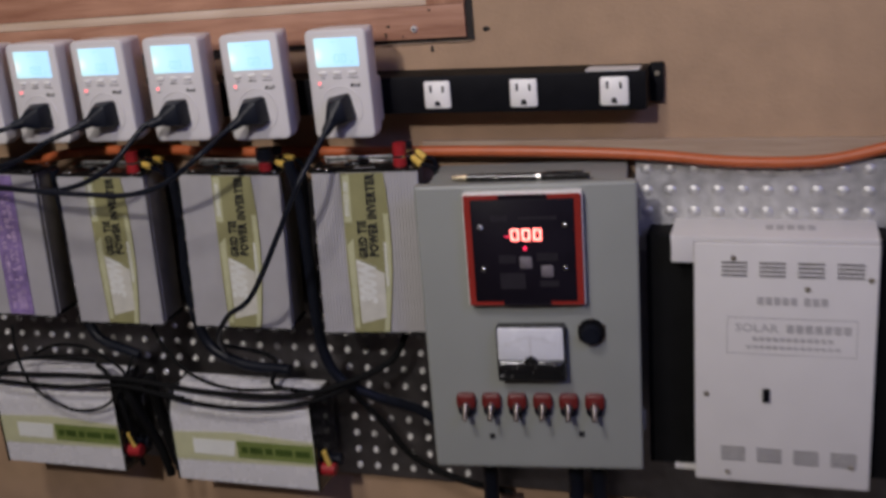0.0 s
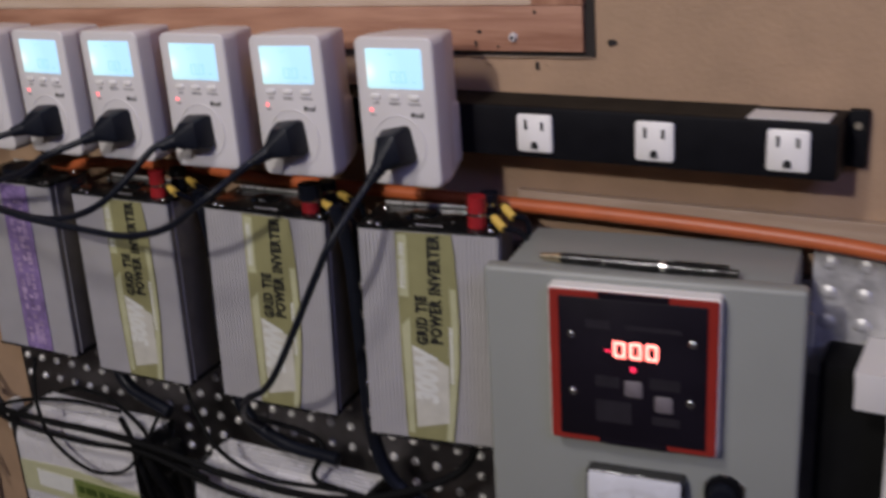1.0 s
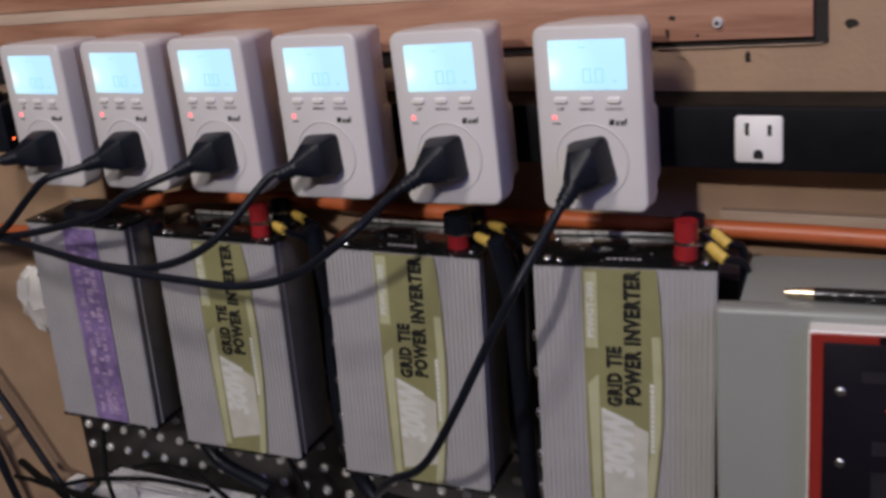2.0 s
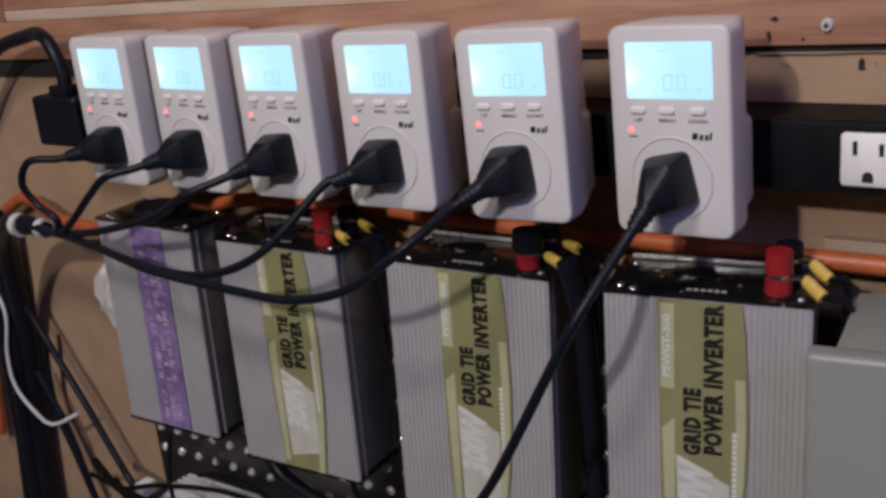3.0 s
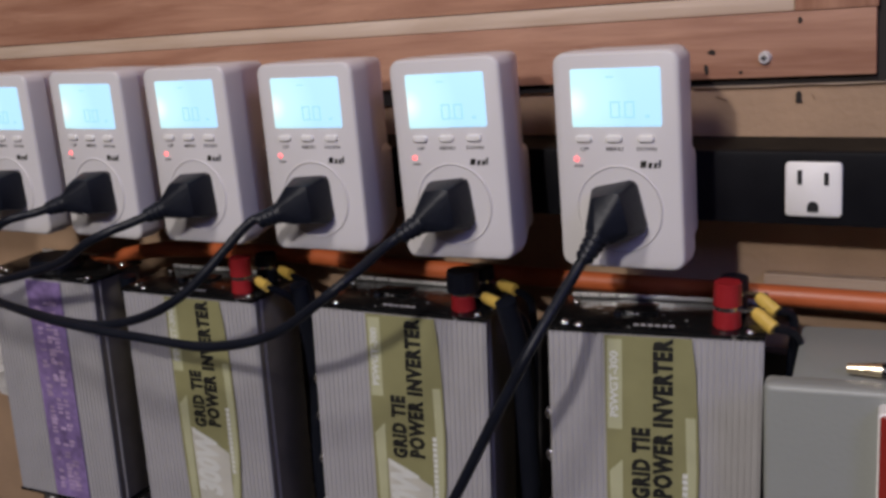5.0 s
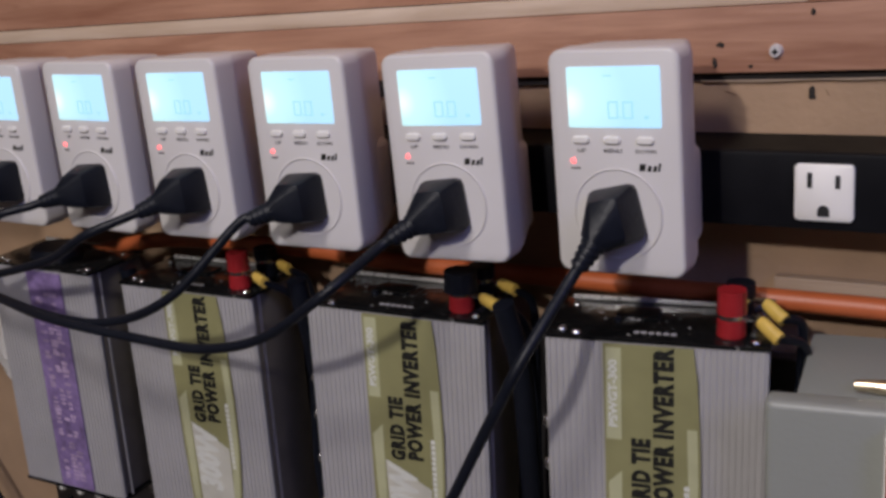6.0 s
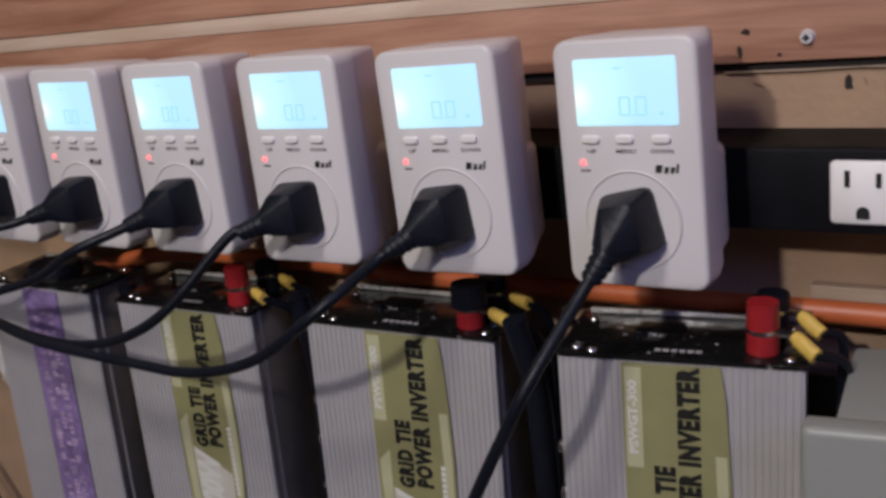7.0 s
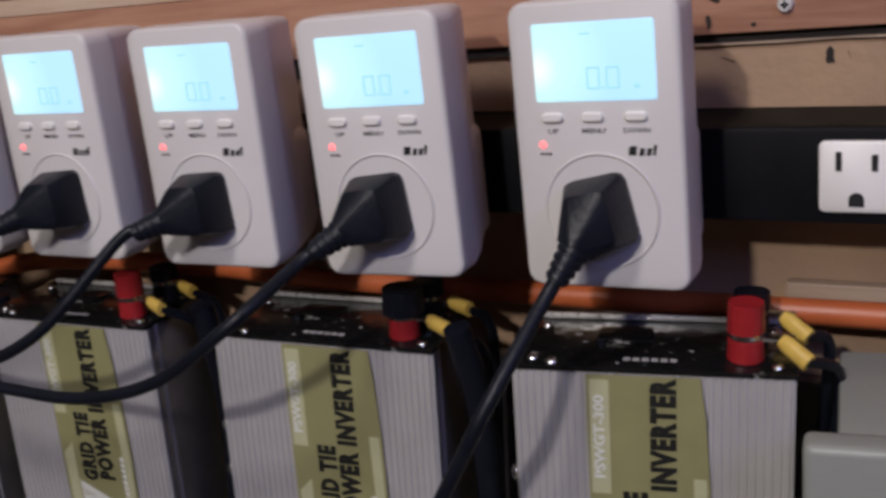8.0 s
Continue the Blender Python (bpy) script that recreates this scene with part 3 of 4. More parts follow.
# ---- orange supply cable ----
orange = thing("orange_cable", (0, -0.021, 1.3120), "thick orange supply cable lying along the equipment tops", "cable")
part("sheath", sweep(((0.62, 0.006, 0.045), (0.50, 0.004, 0.022), (0.419, 0.002, 0.0), (0.362, 0, -0.0115), (0.286, 0, -0.012), (0.206, 0, -0.005), (0.123, 0, -0.0015), (0.03, 0, 0), (-0.034, 0, 0), (-0.091, 0, 0),
                    (-0.18, 0, 0.0005), (-0.262, 0, 0.0005), (-0.336, 0, 0.0035), (-0.443, 0, 0.0015), (-0.511, -0.004, -0.0105), (-0.604, -0.010, -0.034), (-0.69, -0.006, -0.036), (-0.765, 0.004, -0.026), (-0.86, 0.008, -0.11), (-0.90, 0.009, -0.3)), 0.0056, 12, 8), M_ORANGE, orange)

# ---- grid inverters ----


def ribbed_front(w, h, pitch=0.0031, depth=0.0008):
    """An extruded face with upright ribs, its back flat; x from 0 to w."""
    out = [(0, 0.003), (0, 0)]
    n = int(w / pitch)
    p = w / n
    for k in range(n):
        x = k * p
        out += [(x + p * 0.12, -depth), (x + p * 0.62, -depth), (x + p * 0.74, 0), (x + p * 0.98, 0)]
    out += [(w, 0), (w, 0.003)]
    bm = bmesh.new()
    lo = [bm.verts.new((x, y, 0)) for x, y in out]
    hi = [bm.verts.new((x, y, h)) for x, y in out]
    m = len(out)
    for i in range(m):
        j = (i + 1) % m
        bm.faces.new((lo[i], lo[j], hi[j], hi[i]))
    bm.faces.new(lo[::-1])
    bm.faces.new(hi)
    bmesh.ops.recalc_face_normals(bm, faces=bm.faces)
    return bm


def binding_post(parent, x, y, z, mat, cap, label, wide=0.0068, tall=0.0118):
    p = part("binding_post", rod((x, y, z), (x, y, z + 0.0095), 0.0072, 0.0068, 18, bevel=0.0008), mat, parent, label)
    part("washer", rod((x, y, z + 0.0095), (x, y, z + 0.0118), 0.0064, None, 18), M_STEEL, p)
    bm = rod((x, y, z + 0.0118), (x, y, z + 0.0118 + tall), wide * 1.05, wide, 40)
    for v in bm.verts:
        k = round(math.atan2(v.co.y - y, v.co.x - x) / (2 * math.pi / 40) - 0.5)
        if k % 2:
            v.co.x, v.co.y = x + (v.co.x - x) * 0.965, y + (v.co.y - y) * 0.965
    part("cap", bm, cap, p, "knurled plastic cap", 30)


def inverter(at, w, h, style, label, lean, yaw, post, lx):
    t = thing("grid_inverter", at, label, "inverter", "inverters on the perforated plate", ry=lean, rz=yaw)
    d = 0.0515
    part("core", box(0.0008, w - 0.0008, 0.003, d, 0.001, h - 0.001, 0.0015), M_DARKSIDE, t, "case sides with their shade in the dark tone")
    part("front_extrusion", ribbed_front(w, h), M_ALU, t, "ribbed silver aluminium face", None)
    for x in (-0.0006, w - 0.0010):
        part("corner_trim", box(x, x + 0.0016, 0.0005, 0.0024, 0, h, 0.0005), M_ALU, t)
        part("corner_trim", box(x, x + 0.0016, 0.0082, 0.0094, 0, h), M_ALU, t)
    part("top_plate", box(-0.0012, w + 0.0012, -0.0018, d + 0.001, h, h + 0.0022, 0.0008), M_GLOSSBLACK, t, "glossy black end plate")
    # The highlight along the glossy plate's back edge is in this lip's pale colour.
    part("back_lip", box(0.003, w - 0.003, d - 0.0020, d + 0.0005, h + 0.0022, h + 0.0046, 0.0008), M_COLLAR, t, "pale worn lip, with the plate edge's highlight in its colour")
    part("bottom_plate", box(-0.0012, w + 0.0012, -0.0018, d + 0.001, -0.0022, 0, 0.0008), M_GLOSSBLACK, t)
    for z in (0.03, h - 0.035):
        part("mount_rail", box(0.006, w - 0.006, d, 0.0700, z - 0.012, z + 0.012), M_BLACK, t)
    for x, y in ((0.007, 0.006), (0.015, 0.003), (w - 0.006, 0.005), (w - 0.007, d - 0.010), (0.007, d - 0.010)):
        part("screw", ball((x, y, h + 0.0022), 0.0024, squash=(1, 1, 0.6), seg=10), M_STEEL, t)
    for u in (0.09, 0.24, 0.41, 0.58, 0.72):
        part("side_screw", ball((-0.0016, 0.0040, h * u), 0.0031, squash=(0.8, 1, 1.25), seg=8), M_STEEL, t)
    cap = M_RUBBER if style == "black_cap" else M_RED
    if style != "purple":
        binding_post(t, w - post - 0.001, 0.0115, h + 0.0022, M_RED, cap, "red binding post", 0.0092 if style == "black_cap" else 0.0068)
        binding_post(t, w - post + 0.001, 0.0370, h + 0.0022, M_RUBBER, M_RUBBER, "black binding post", 0.0072, 0.0070)
        bm = bmesh.new()
        for k in range(6):
            box(w * 0.40 + 0.0036 * k, w * 0.40 + 0.0036 * k + 0.0026, 0.0060, 0.0085, h + 0.0021, h + 0.0025, into=bm)
        part("plate_print", bm, M_TEAR, t, "tiny pale lettering", None)
        part("pilot_lens", rod((w * 0.30, 0.022, h + 0.0020), (w * 0.30, 0.022, h + 0.0040), 0.0022, 0.0018, 10), M_RUBBER, t)
        part("socket", box(0.030, 0.052, 0.024, 0.040, h + 0.0021, h + 0.0038, 0.0008), M_GLOSSBLACK, t)
    else:
        part("fan_grille", rod((0.04, 0.026, h + 0.0022), (0.04, 0.026, h + 0.0085), 0.019, 0.018, 20, bevel=0.001), M_RUBBER, t)
    if style == "purple":
        lab = part("label", box(0.037, 0.069, -0.00215, -0.0013, 0.0015, h - 0.0015), M_PURPLE, t, "purple printed label", None)
        bm = bmesh.new()
        rnd = random.Random(7)
        for k in range(46):
            z = 0.008 + k * 0.0032
            for x in (0.0430, 0.0510, 0.0575):
                if rnd.random() < 0.62:
                    box(x, x + 0.0035 + rnd.random() * 0.003, -0.0024, -0.0021, z, z + 0.0014 + rnd.random() * 0.0014, into=bm)
        part("print", bm, M_LILAC, lab, "unreadable lilac lettering", None)
        return t
    y = -0.00245
    bow = ((0.995, 0.0435), (0.90, 0.0455), (0.75, 0.0470), (0.58, 0.0478), (0.40, 0.0472), (0.22, 0.0445), (0.005, 0.0405))
    edge = [(lx + x, h * u) for u, x in bow]
    lab = part("label", prism([(lx + 0.0030, h * 0.005), (lx + 0.0008, h * 0.35), (lx, h * 0.995)] + edge, -0.00215, -0.0013), M_OLIVE, t, "olive green printed label with black lettering", None)
    part("pale_edge", box(lx + 0.0012, lx + 0.0088, -0.0023, -0.0018, h * 0.70, h * 0.985), M_PALEOLIVE, lab, "", None)
    part("pale_edge", prism([(lx + 0.0020, h * 0.56), (lx + 0.0088, h * 0.60), (lx + 0.0088, h * 0.03), (lx + 0.0042, h * 0.03)], -0.0023, -0.0018), M_PALEOLIVE, lab, "", None)
    strip_in = [(x - 0.0062, z) for x, z in edge[2:]]
    part("pale_edge", prism([(x - 0.0012, z) for x, z in edge[2:]] + strip_in[::-1], -0.0023, -0.0018), M_PALEOLIVE, lab, "", None)
    pale = [(lx + 0.0095, h * 0.47), (lx + 0.0385, h * 0.38), (lx + 0.0375, h * 0.10), (lx + 0.0110, h * 0.06)]
    part("pale_field", prism(pale, -0.00235, -0.0018), M_BEIGEPRINT, lab, "", None)
    lettering("title_line", "GRID TIE", M_INK, lab, (lx + 0.0232, y, h * 0.475), 0.0405, 0.0098, True, 0.0, 0.060, 1.15)
    lettering("title_line", "POWER INVERTER", M_INK, lab, (lx + 0.0346, y, h * 0.486), 0.0880, 0.0104, True, 0.0, 0.060, 1.15)
    lettering("model_line", "PSWGT-300", M_WHITEINK, lab, (lx + 0.0068, y, h * 0.74), 0.036, 0.0044, True, 0.0, 0.03)
    lettering("power_line", "300W", M_WHITEINK, lab, (lx + 0.0300, y, h * 0.19), 0.048, 0.0195, True, 0.25, 0.05)
    bm = bmesh.new()
    for k in range(14):
        box(lx + 0.0396, lx + 0.0422, y, y + 0.0006, h * 0.30 + 0.0034 * k, h * 0.30 + 0.0034 * k + 0.0025, into=bm)
    part("small_print", bm, M_WHITEINK, lab, "tiny pale lettering", None)
    return t


ROW = [
    (inverter((-0.1260, -0.0980, 1.1360), 0.1065, 0.1730, "red_cap", "silver ribbed grid inverter with olive label and red post", 1.5, 11.0, 0.0168, 0.0290), 0.0897),
    (inverter((-0.2880, -0.0835, 1.1310), 0.1100, 0.1730, "black_cap", "silver ribbed grid inverter with olive label, black-capped post", 2.2, 6.0, 0.0158, 0.0365), 0.0942),
    (inverter((-0.4410, -0.0795, 1.1275), 0.1035, 0.1730, "red_cap", "silver ribbed grid inverter with olive label, in the cords' shade", 1.2, 3.5, 0.0139, 0.0350), 0.0896),
]
inverter((-0.5745, -0.0790, 1.1330), 0.0960, 0.1710, "purple", "narrower silver grid inverter with a purple label", 1.8, 2.7, 0, 0)


def crimp_wire(x, y, z, turn, path, label):
    t = thing("terminal_wire", (x, y, z), label, "wire", "wires on the binding posts")
    d = Vector((math.cos(radians(turn)), -0.45, math.sin(radians(turn))))
    part("ring_lug", box(0.0, 0.012, -0.003, 0.003, -0.0006, 0.0006, 0.0003), M_STEEL, t)
    a = Vector((0.0075, -0.002, 0))
    part("crimp_sleeve", sweep((a, a + d * 0.003, a + d * 0.0125), (0.0027, 0.0036, 0.0037), 12, 3, flat=0.75), M_YELLOW, t, "yellow vinyl crimp sleeve")
    part("wire", sweep([a + d * 0.011] + [Vector(p) for p in path], 0.0024, 8, 6), M_RUBBER, t)


for unit, u in ROW:
    p = unit.matrix_world @ Vector((u + 0.005, 0.0115, 0.1848))
    q = unit.matrix_world @ Vector((u + 0.006, 0.0370, 0.1848))
    crimp_wire(*p, -30 if unit is ROW[0][0] else -8, ((0.026, 0.010, -0.016), (0.024, 0.022, -0.045), (0.020, 0.030, -0.11), (0.016, 0.034, -0.19)), "black wire with a yellow crimp lug on the red post")
    crimp_wire(*q, -30 if unit is ROW[0][0] else -6, ((0.024, 0.004, -0.012), (0.022, 0.010, -0.04), (0.018, 0.012, -0.11), (0.014, 0.015, -0.20)), "black wire with a yellow crimp lug on the black post")

# thick black cables in the gaps between the upright inverters
for pts in (((-0.157, -0.074, 1.314), (-0.153, -0.066, 1.273), (-0.153, -0.062, 1.197), (-0.151, -0.060, 1.108), (-0.135, -0.058, 1.064), (-0.100, -0.050, 1.041), (-0.054, -0.030, 1.016), (-0.023, -0.022, 0.986)),
            ((-0.308, -0.058, 1.308), (-0.307, -0.050, 1.246), (-0.313, -0.048, 1.166), (-0.302, -0.046, 1.096), (-0.259, -0.050, 1.071), (-0.198, -0.050, 1.066)),
            ((-0.462, -0.050, 1.300), (-0.461, -0.046, 1.236), (-0.462, -0.044, 1.156), (-0.450, -0.046, 1.096), (-0.392, -0.050, 1.074))):
    c = thing("battery_cable", pts[0], "thick black cable hanging between two inverters", "cable", "battery cables")
    part("sheath", sweep([Vector(p) - Vector(pts[0]) for p in pts], 0.0062, 10, 8), M_RUBBER, c)

# ---- lower inverters, lying on their sides ----


def flat_inverter(x0, x1, z0, z1, label):
    w, h = x1 - x0, z1 - z0
    t = thing("flat_inverter", (x0, -0.0825, z0), label, "inverter", "inverters lying below")
    d = 0.0690
    # a case with a softly rounded upper front edge
    r = 0.026
    out = [(0, 0), (0, h - r)]
    for k in range(1, 9):
        a = math.pi / 2 * k / 8
        out.append((r - r * math.cos(a), h - r + r * math.sin(a)))
    out += [(d - 0.014, h + 0.004), (d - 0.014, 0)]
    bm = bmesh.new()
    a = [bm.verts.new((0, y, z)) for y, z in out]
    b = [bm.verts.new((w, y, z)) for y, z in out]
    n = len(out)
    for i in range(n):
        bm.faces.new((a[i], a[(i + 1) % n], b[(i + 1) % n], b[i]))
    bm.faces.new(a[::-1])
    bm.faces.new(b)
    bmesh.ops.recalc_face_normals(bm, faces=bm.faces)
    part("case", bm, M_SATIN, t, "satin silver case", 35)
    for k in range(4):
        part("fin", box(0.001, w - 0.001, 0.028 + 0.0055 * k, 0.0302 + 0.0055 * k, h + 0.0005, h + 0.0062, 0.0005), M_SATIN, t)
    part("end_plate", box(w, w + 0.003, -0.001, d - 0.012, -0.001, h + 0.005, 0.0008), M_GLOSSBLACK, t)
    part("end_plate", box(-0.003, 0, -0.001, d - 0.012, -0.001, h + 0.005, 0.0008), M_GLOSSBLACK, t)
    part("mount_rail", box(0.01, w - 0.01, d - 0.014, 0.0712, 0.02, 0.05), M_BLACK, t)
    lab = part("label", prism([(0, 0.026), (w, 0.030), (w, 0.060), (w * 0.45, 0.066), (0, 0.062)], -0.0006, 0.0004), M_PALEOLIVE, t, "pale olive label band", None)
    part("dark_field", box(w * 0.46, w * 0.995, -0.0010, -0.0004, 0.034, 0.056), M_GREEN, lab, "green printed field", None)
    bm = bmesh.new()
    for u, v in ((0.49, 0.045), (0.55, 0.09), (0.66, 0.05), (0.73, 0.12), (0.87, 0.10)):
        box(w * u, w * (u + v), -0.0014, -0.0008, 0.041, 0.049, into=bm)
    part("title_print", bm, M_DARKGREEN, lab, "dark unreadable lettering", None)
    part("white_field", prism([(w * 0.14, 0.036), (w * 0.43, 0.036), (w * 0.45, 0.055), (w * 0.14, 0.055)], -0.0012, -0.0004), M_WHITEINK, lab, "white printed field", None)
    x = w + 0.003
    p = part("binding_post", rod((x, 0.012, 0.022), (x + 0.016, 0.012, 0.022), 0.0078, 0.0074, 16, bevel=0.0008), M_RED, t, "red binding post")
    part("lug", rod((x + 0.009, 0.010, 0.029), (x + 0.006, 0.006, 0.047), 0.0034, 0.0030, 10), M_YELLOW, p, "yellow crimp lug")
    part("binding_post", rod((x, 0.034, 0.022), (x + 0.014, 0.034, 0.022), 0.0074, 0.0070, 16, bevel=0.0008), M_RUBBER, t, "black binding post")
    return t


flat_inverter(-0.3420, -0.1650, 0.9330, 1.0400, "silver inverter lying level with a green label band")
flat_inverter(-0.5820, -0.4165, 0.9360, 1.0440, "silver inverter lying level, half hidden by cables")

# ---- tangle of cables over the lower inverters ----
TANGLE = (
    (0.0041, ((-0.686, -0.050, 1.048), (-0.603, -0.085, 1.057), (-0.520, -0.095, 1.062), (-0.438, -0.095, 1.065), (-0.368, -0.095, 1.063), (-0.282, -0.096, 1.055), (-0.189, -0.092, 1.054), (-0.123, -0.080, 1.067), (-0.071, -0.060, 1.089), (-0.057, -0.035, 1.118))),
    (0.0031, ((-0.645, -0.060, 1.043), (-0.567, -0.096, 1.053), (-0.469, -0.098, 1.051), (-0.386, -0.098, 1.057), (-0.303, -0.100, 1.043), (-0.226, -0.098, 1.039), (-0.158, -0.090, 1.049), (-0.106, -0.070, 1.066))),
    (0.0022, ((-0.557, -0.060, 1.108), (-0.536, -0.085, 1.078), (-0.510, -0.097, 1.045), (-0.464, -0.100, 1.023), (-0.422, -0.098, 1.027), (-0.396, -0.094, 1.049), (-0.386, -0.070, 1.083))),
    (0.0024, ((-0.541, -0.050, 1.068), (-0.489, -0.070, 1.091), (-0.443, -0.075, 1.091), (-0.401, -0.080, 1.071), (-0.376, -0.090, 1.053), (-0.313, -0.094, 1.045))),
    (0.0025, ((-0.376, -0.045, 1.118), (-0.350, -0.060, 1.091), (-0.308, -0.080, 1.068), (-0.251, -0.088, 1.057), (-0.179, -0.082, 1.059))),
    (0.0030, ((-0.274, -0.060, 1.098), (-0.226, -0.045, 1.081), (-0.215, -0.050, 1.068), (-0.210, -0.070, 1.055), (-0.158, -0.075, 1.053))),
    (0.0067, ((-0.394, -0.088, 1.063), (-0.388, -0.086, 1.033), (-0.384, -0.070, 0.993), (-0.382, -0.055, 0.958), (-0.380, -0.045, 0.913))),
    (0.0081, ((-0.367, -0.075, 1.061), (-0.365, -0.070, 1.023), (-0.367, -0.058, 0.983), (-0.365, -0.045, 0.923))),
    (0.0034, ((-0.438, -0.070, 1.068), (-0.412, -0.085, 1.059), (-0.400, -0.088, 1.023), (-0.403, -0.075, 0.978), (-0.405, -0.062, 0.933))),
    (0.0044, ((-0.125, -0.055, 1.048), (-0.096, -0.040, 1.003), (-0.065, -0.034, 0.958), (-0.013, -0.032, 0.933), (0.049, -0.034, 0.923))),
    (0.0025, ((-0.727, -0.030, 1.013), (-0.665, -0.060, 1.038), (-0.624, -0.070, 1.045), (-0.562, -0.078, 1.068), (-0.500, -0.070, 1.075), (-0.448, -0.060, 1.068))),
)
for r, pts in TANGLE:
    c = thing("tangled_cable", pts[0], "black cable in the tangle over the lower inverters", "cable", "tangled cables")
    part("sheath", sweep([Vector(p) - Vector(pts[0]) for p in pts], r * 0.86, 10, 8), M_MATTBLACK, c)

# ---- cables hanging at the end of the row ----
HANGING = (
    ("black", M_RUBBER, 0.0034, ((-0.743, -0.050, 1.246), (-0.775, -0.030, 1.193), (-0.752, -0.026, 1.142), (-0.717, -0.026, 1.089), (-0.671, -0.028, 1.021), (-0.627, -0.040, 1.004))),
    ("black", M_RUBBER, 0.0085, ((-0.791, -0.030, 1.276), (-0.802, -0.026, 1.186), (-0.818, -0.026, 1.098), (-0.839, -0.022, 0.988), (-0.850, -0.020, 0.856))),
    ("black", M_RUBBER, 0.0090, ((-0.816, -0.024, 1.266), (-0.834, -0.020, 1.164), (-0.844, -0.020, 1.032), (-0.866, -0.018, 0.911), (-0.871, -0.018, 0.801))),
    ("black", M_RUBBER, 0.0036, ((-0.770, -0.020, 1.153), (-0.781, -0.018, 1.076), (-0.759, -0.018, 1.010), (-0.738, -0.018, 0.933), (-0.743, -0.018, 0.834))),
    ("black", M_RUBBER, 0.0030, ((-0.791, -0.022, 1.109), (-0.763, -0.020, 1.048), (-0.743, -0.020, 0.977), (-0.717, -0.020, 0.911))),
    ("white", M_TAPE, 0.0020, ((-0.818, -0.034, 1.211), (-0.799, -0.036, 1.175), (-0.809, -0.038, 1.131), (-0.805, -0.040, 1.098), (-0.781, -0.040, 1.074), (-0.756, -0.040, 1.066), (-0.726, -0.030, 1.079))),
)
for colour, mat, r, pts in HANGING:
    c = thing("hanging_cable", pts[0], colour + " cable hanging loose on the wall", "cable", "cables hanging on the wall")
    part("sheath", sweep([Vector(p) - Vector(pts[0]) for p in pts], r, 10, 8), mat, c)

sleeve = thing("white_wrapping", (-0.6480, -0.001, 1.180), "crumpled white plastic wrapping on the wall beside the inverter", "wrapping")
bm = ball((-0.004, -0.010, 0.024), 0.030, squash=(0.95, 0.42, 1.05), seg=18)
rnd = random.Random(11)
for v in bm.verts:
    v.co += Vector((rnd.uniform(-1, 1), rnd.uniform(-1, 1), rnd.uniform(-1, 1))) * 0.0034
    v.co.y = min(v.co.y, 0.0005)
part("body", bm, M_RECEPT, sleeve, "", 20)
part("tail", sweep(((0.010, -0.012, 0.004), (0.022, -0.012, -0.03), (0.018, -0.010, -0.075)), 0.0022, 8, 6), M_TAPE, sleeve)
clip = thing("white_clip", (-0.618, -0.046, 1.015), "small white plastic cable clip", "clip")
part("block", box(-0.006, 0.006, -0.012, 0.004, -0.004, 0.028, 0.002), M_RECEPT, clip)

# ---- grey meter box ----
BW, BH = 0.2120, 0.3005
mb = thing("meter_box", (-0.008, -0.119, 0.999), "grey enamelled steel meter box with red display and toggles", "meter box", rz=6.8)
part("body", box(0.011, BW - 0.010, 0.014, 0.092, 0.004, BH - 0.001, 0.003), M_ENCLOSURE, mb)
part("lid", box(0, BW, 0, 0.0138, 0, BH + 0.0012, 0.0035, seg=3), M_ENCLOSURE, mb)
for z in (0.04, 0.26):
    part("hinge", rod((BW + 0.001, 0.014, z), (BW + 0.001, 0.014, z + 0.022), 0.0024), M_ENCLOSURE, mb)
DX, DZ, DW, P = 0.1052, 0.2398, 0.1125, 0.0070
disp = part("digital_display", shell(DX, DZ, DW, DW, 0.002, ((-0.0040 - P, 0.0008), (-0.0034 - P, 0.0), (0.001, 0.0))), M_RECEPT, mb, "pale frame of the digital display")
part("bezel", shell(DX, DZ, 0.1108, 0.1108, 0.002, ((-0.0056 - P, 0.0006), (-0.0050 - P, 0.0), (-0.0036 - P, 0.0))), M_REDFRAME, disp, "red plastic bezel")
part("window", shell(DX, DZ, 0.0975, 0.1020, 0.001, ((-0.0066 - P, 0.0005), (-0.0062 - P, 0.0), (-0.0050 - P, 0.0))), M_PANEL, disp, "dark glossy display window")
for z in (0.0528, -0.0528):
    part("bezel_gap", box(DX - 0.022, DX + 0.024, -0.0062 - P, -0.0050 - P, DZ + z - 0.0025, DZ + z + 0.0025), M_PANEL, disp, "", None)
for x, z in ((-0.040, 0.024), (0.0395, 0.025), (-0.0395, -0.018), (0.0385, -0.0175)):
    part("bolt", ball((DX + x, -0.0066 - P, DZ + z), 0.0030, squash=(1, 0.6, 1), seg=10), M_STEEL, disp)
for k in range(3):
    bm = bmesh.new()
    zero(DX - 0.0118 + 0.0106 * k, DZ + 0.0105, 0.0082, 0.0116, 0.0020, -0.0073 - P, bm)
    part("digit", bm, M_DIGIT, disp, "glowing red zero", None)
bm = box(DX - 0.0172, DX - 0.0136, -0.0073 - P, -0.0067 - P, DZ + 0.0142, DZ + 0.0154)
part("minus_bar", bm, M_POINT, disp, "", None)
part("point_lamp", ball((DX + 0.0012, -0.0066 - P, DZ + 0.0028), 0.0020, seg=8), M_POINT, disp)
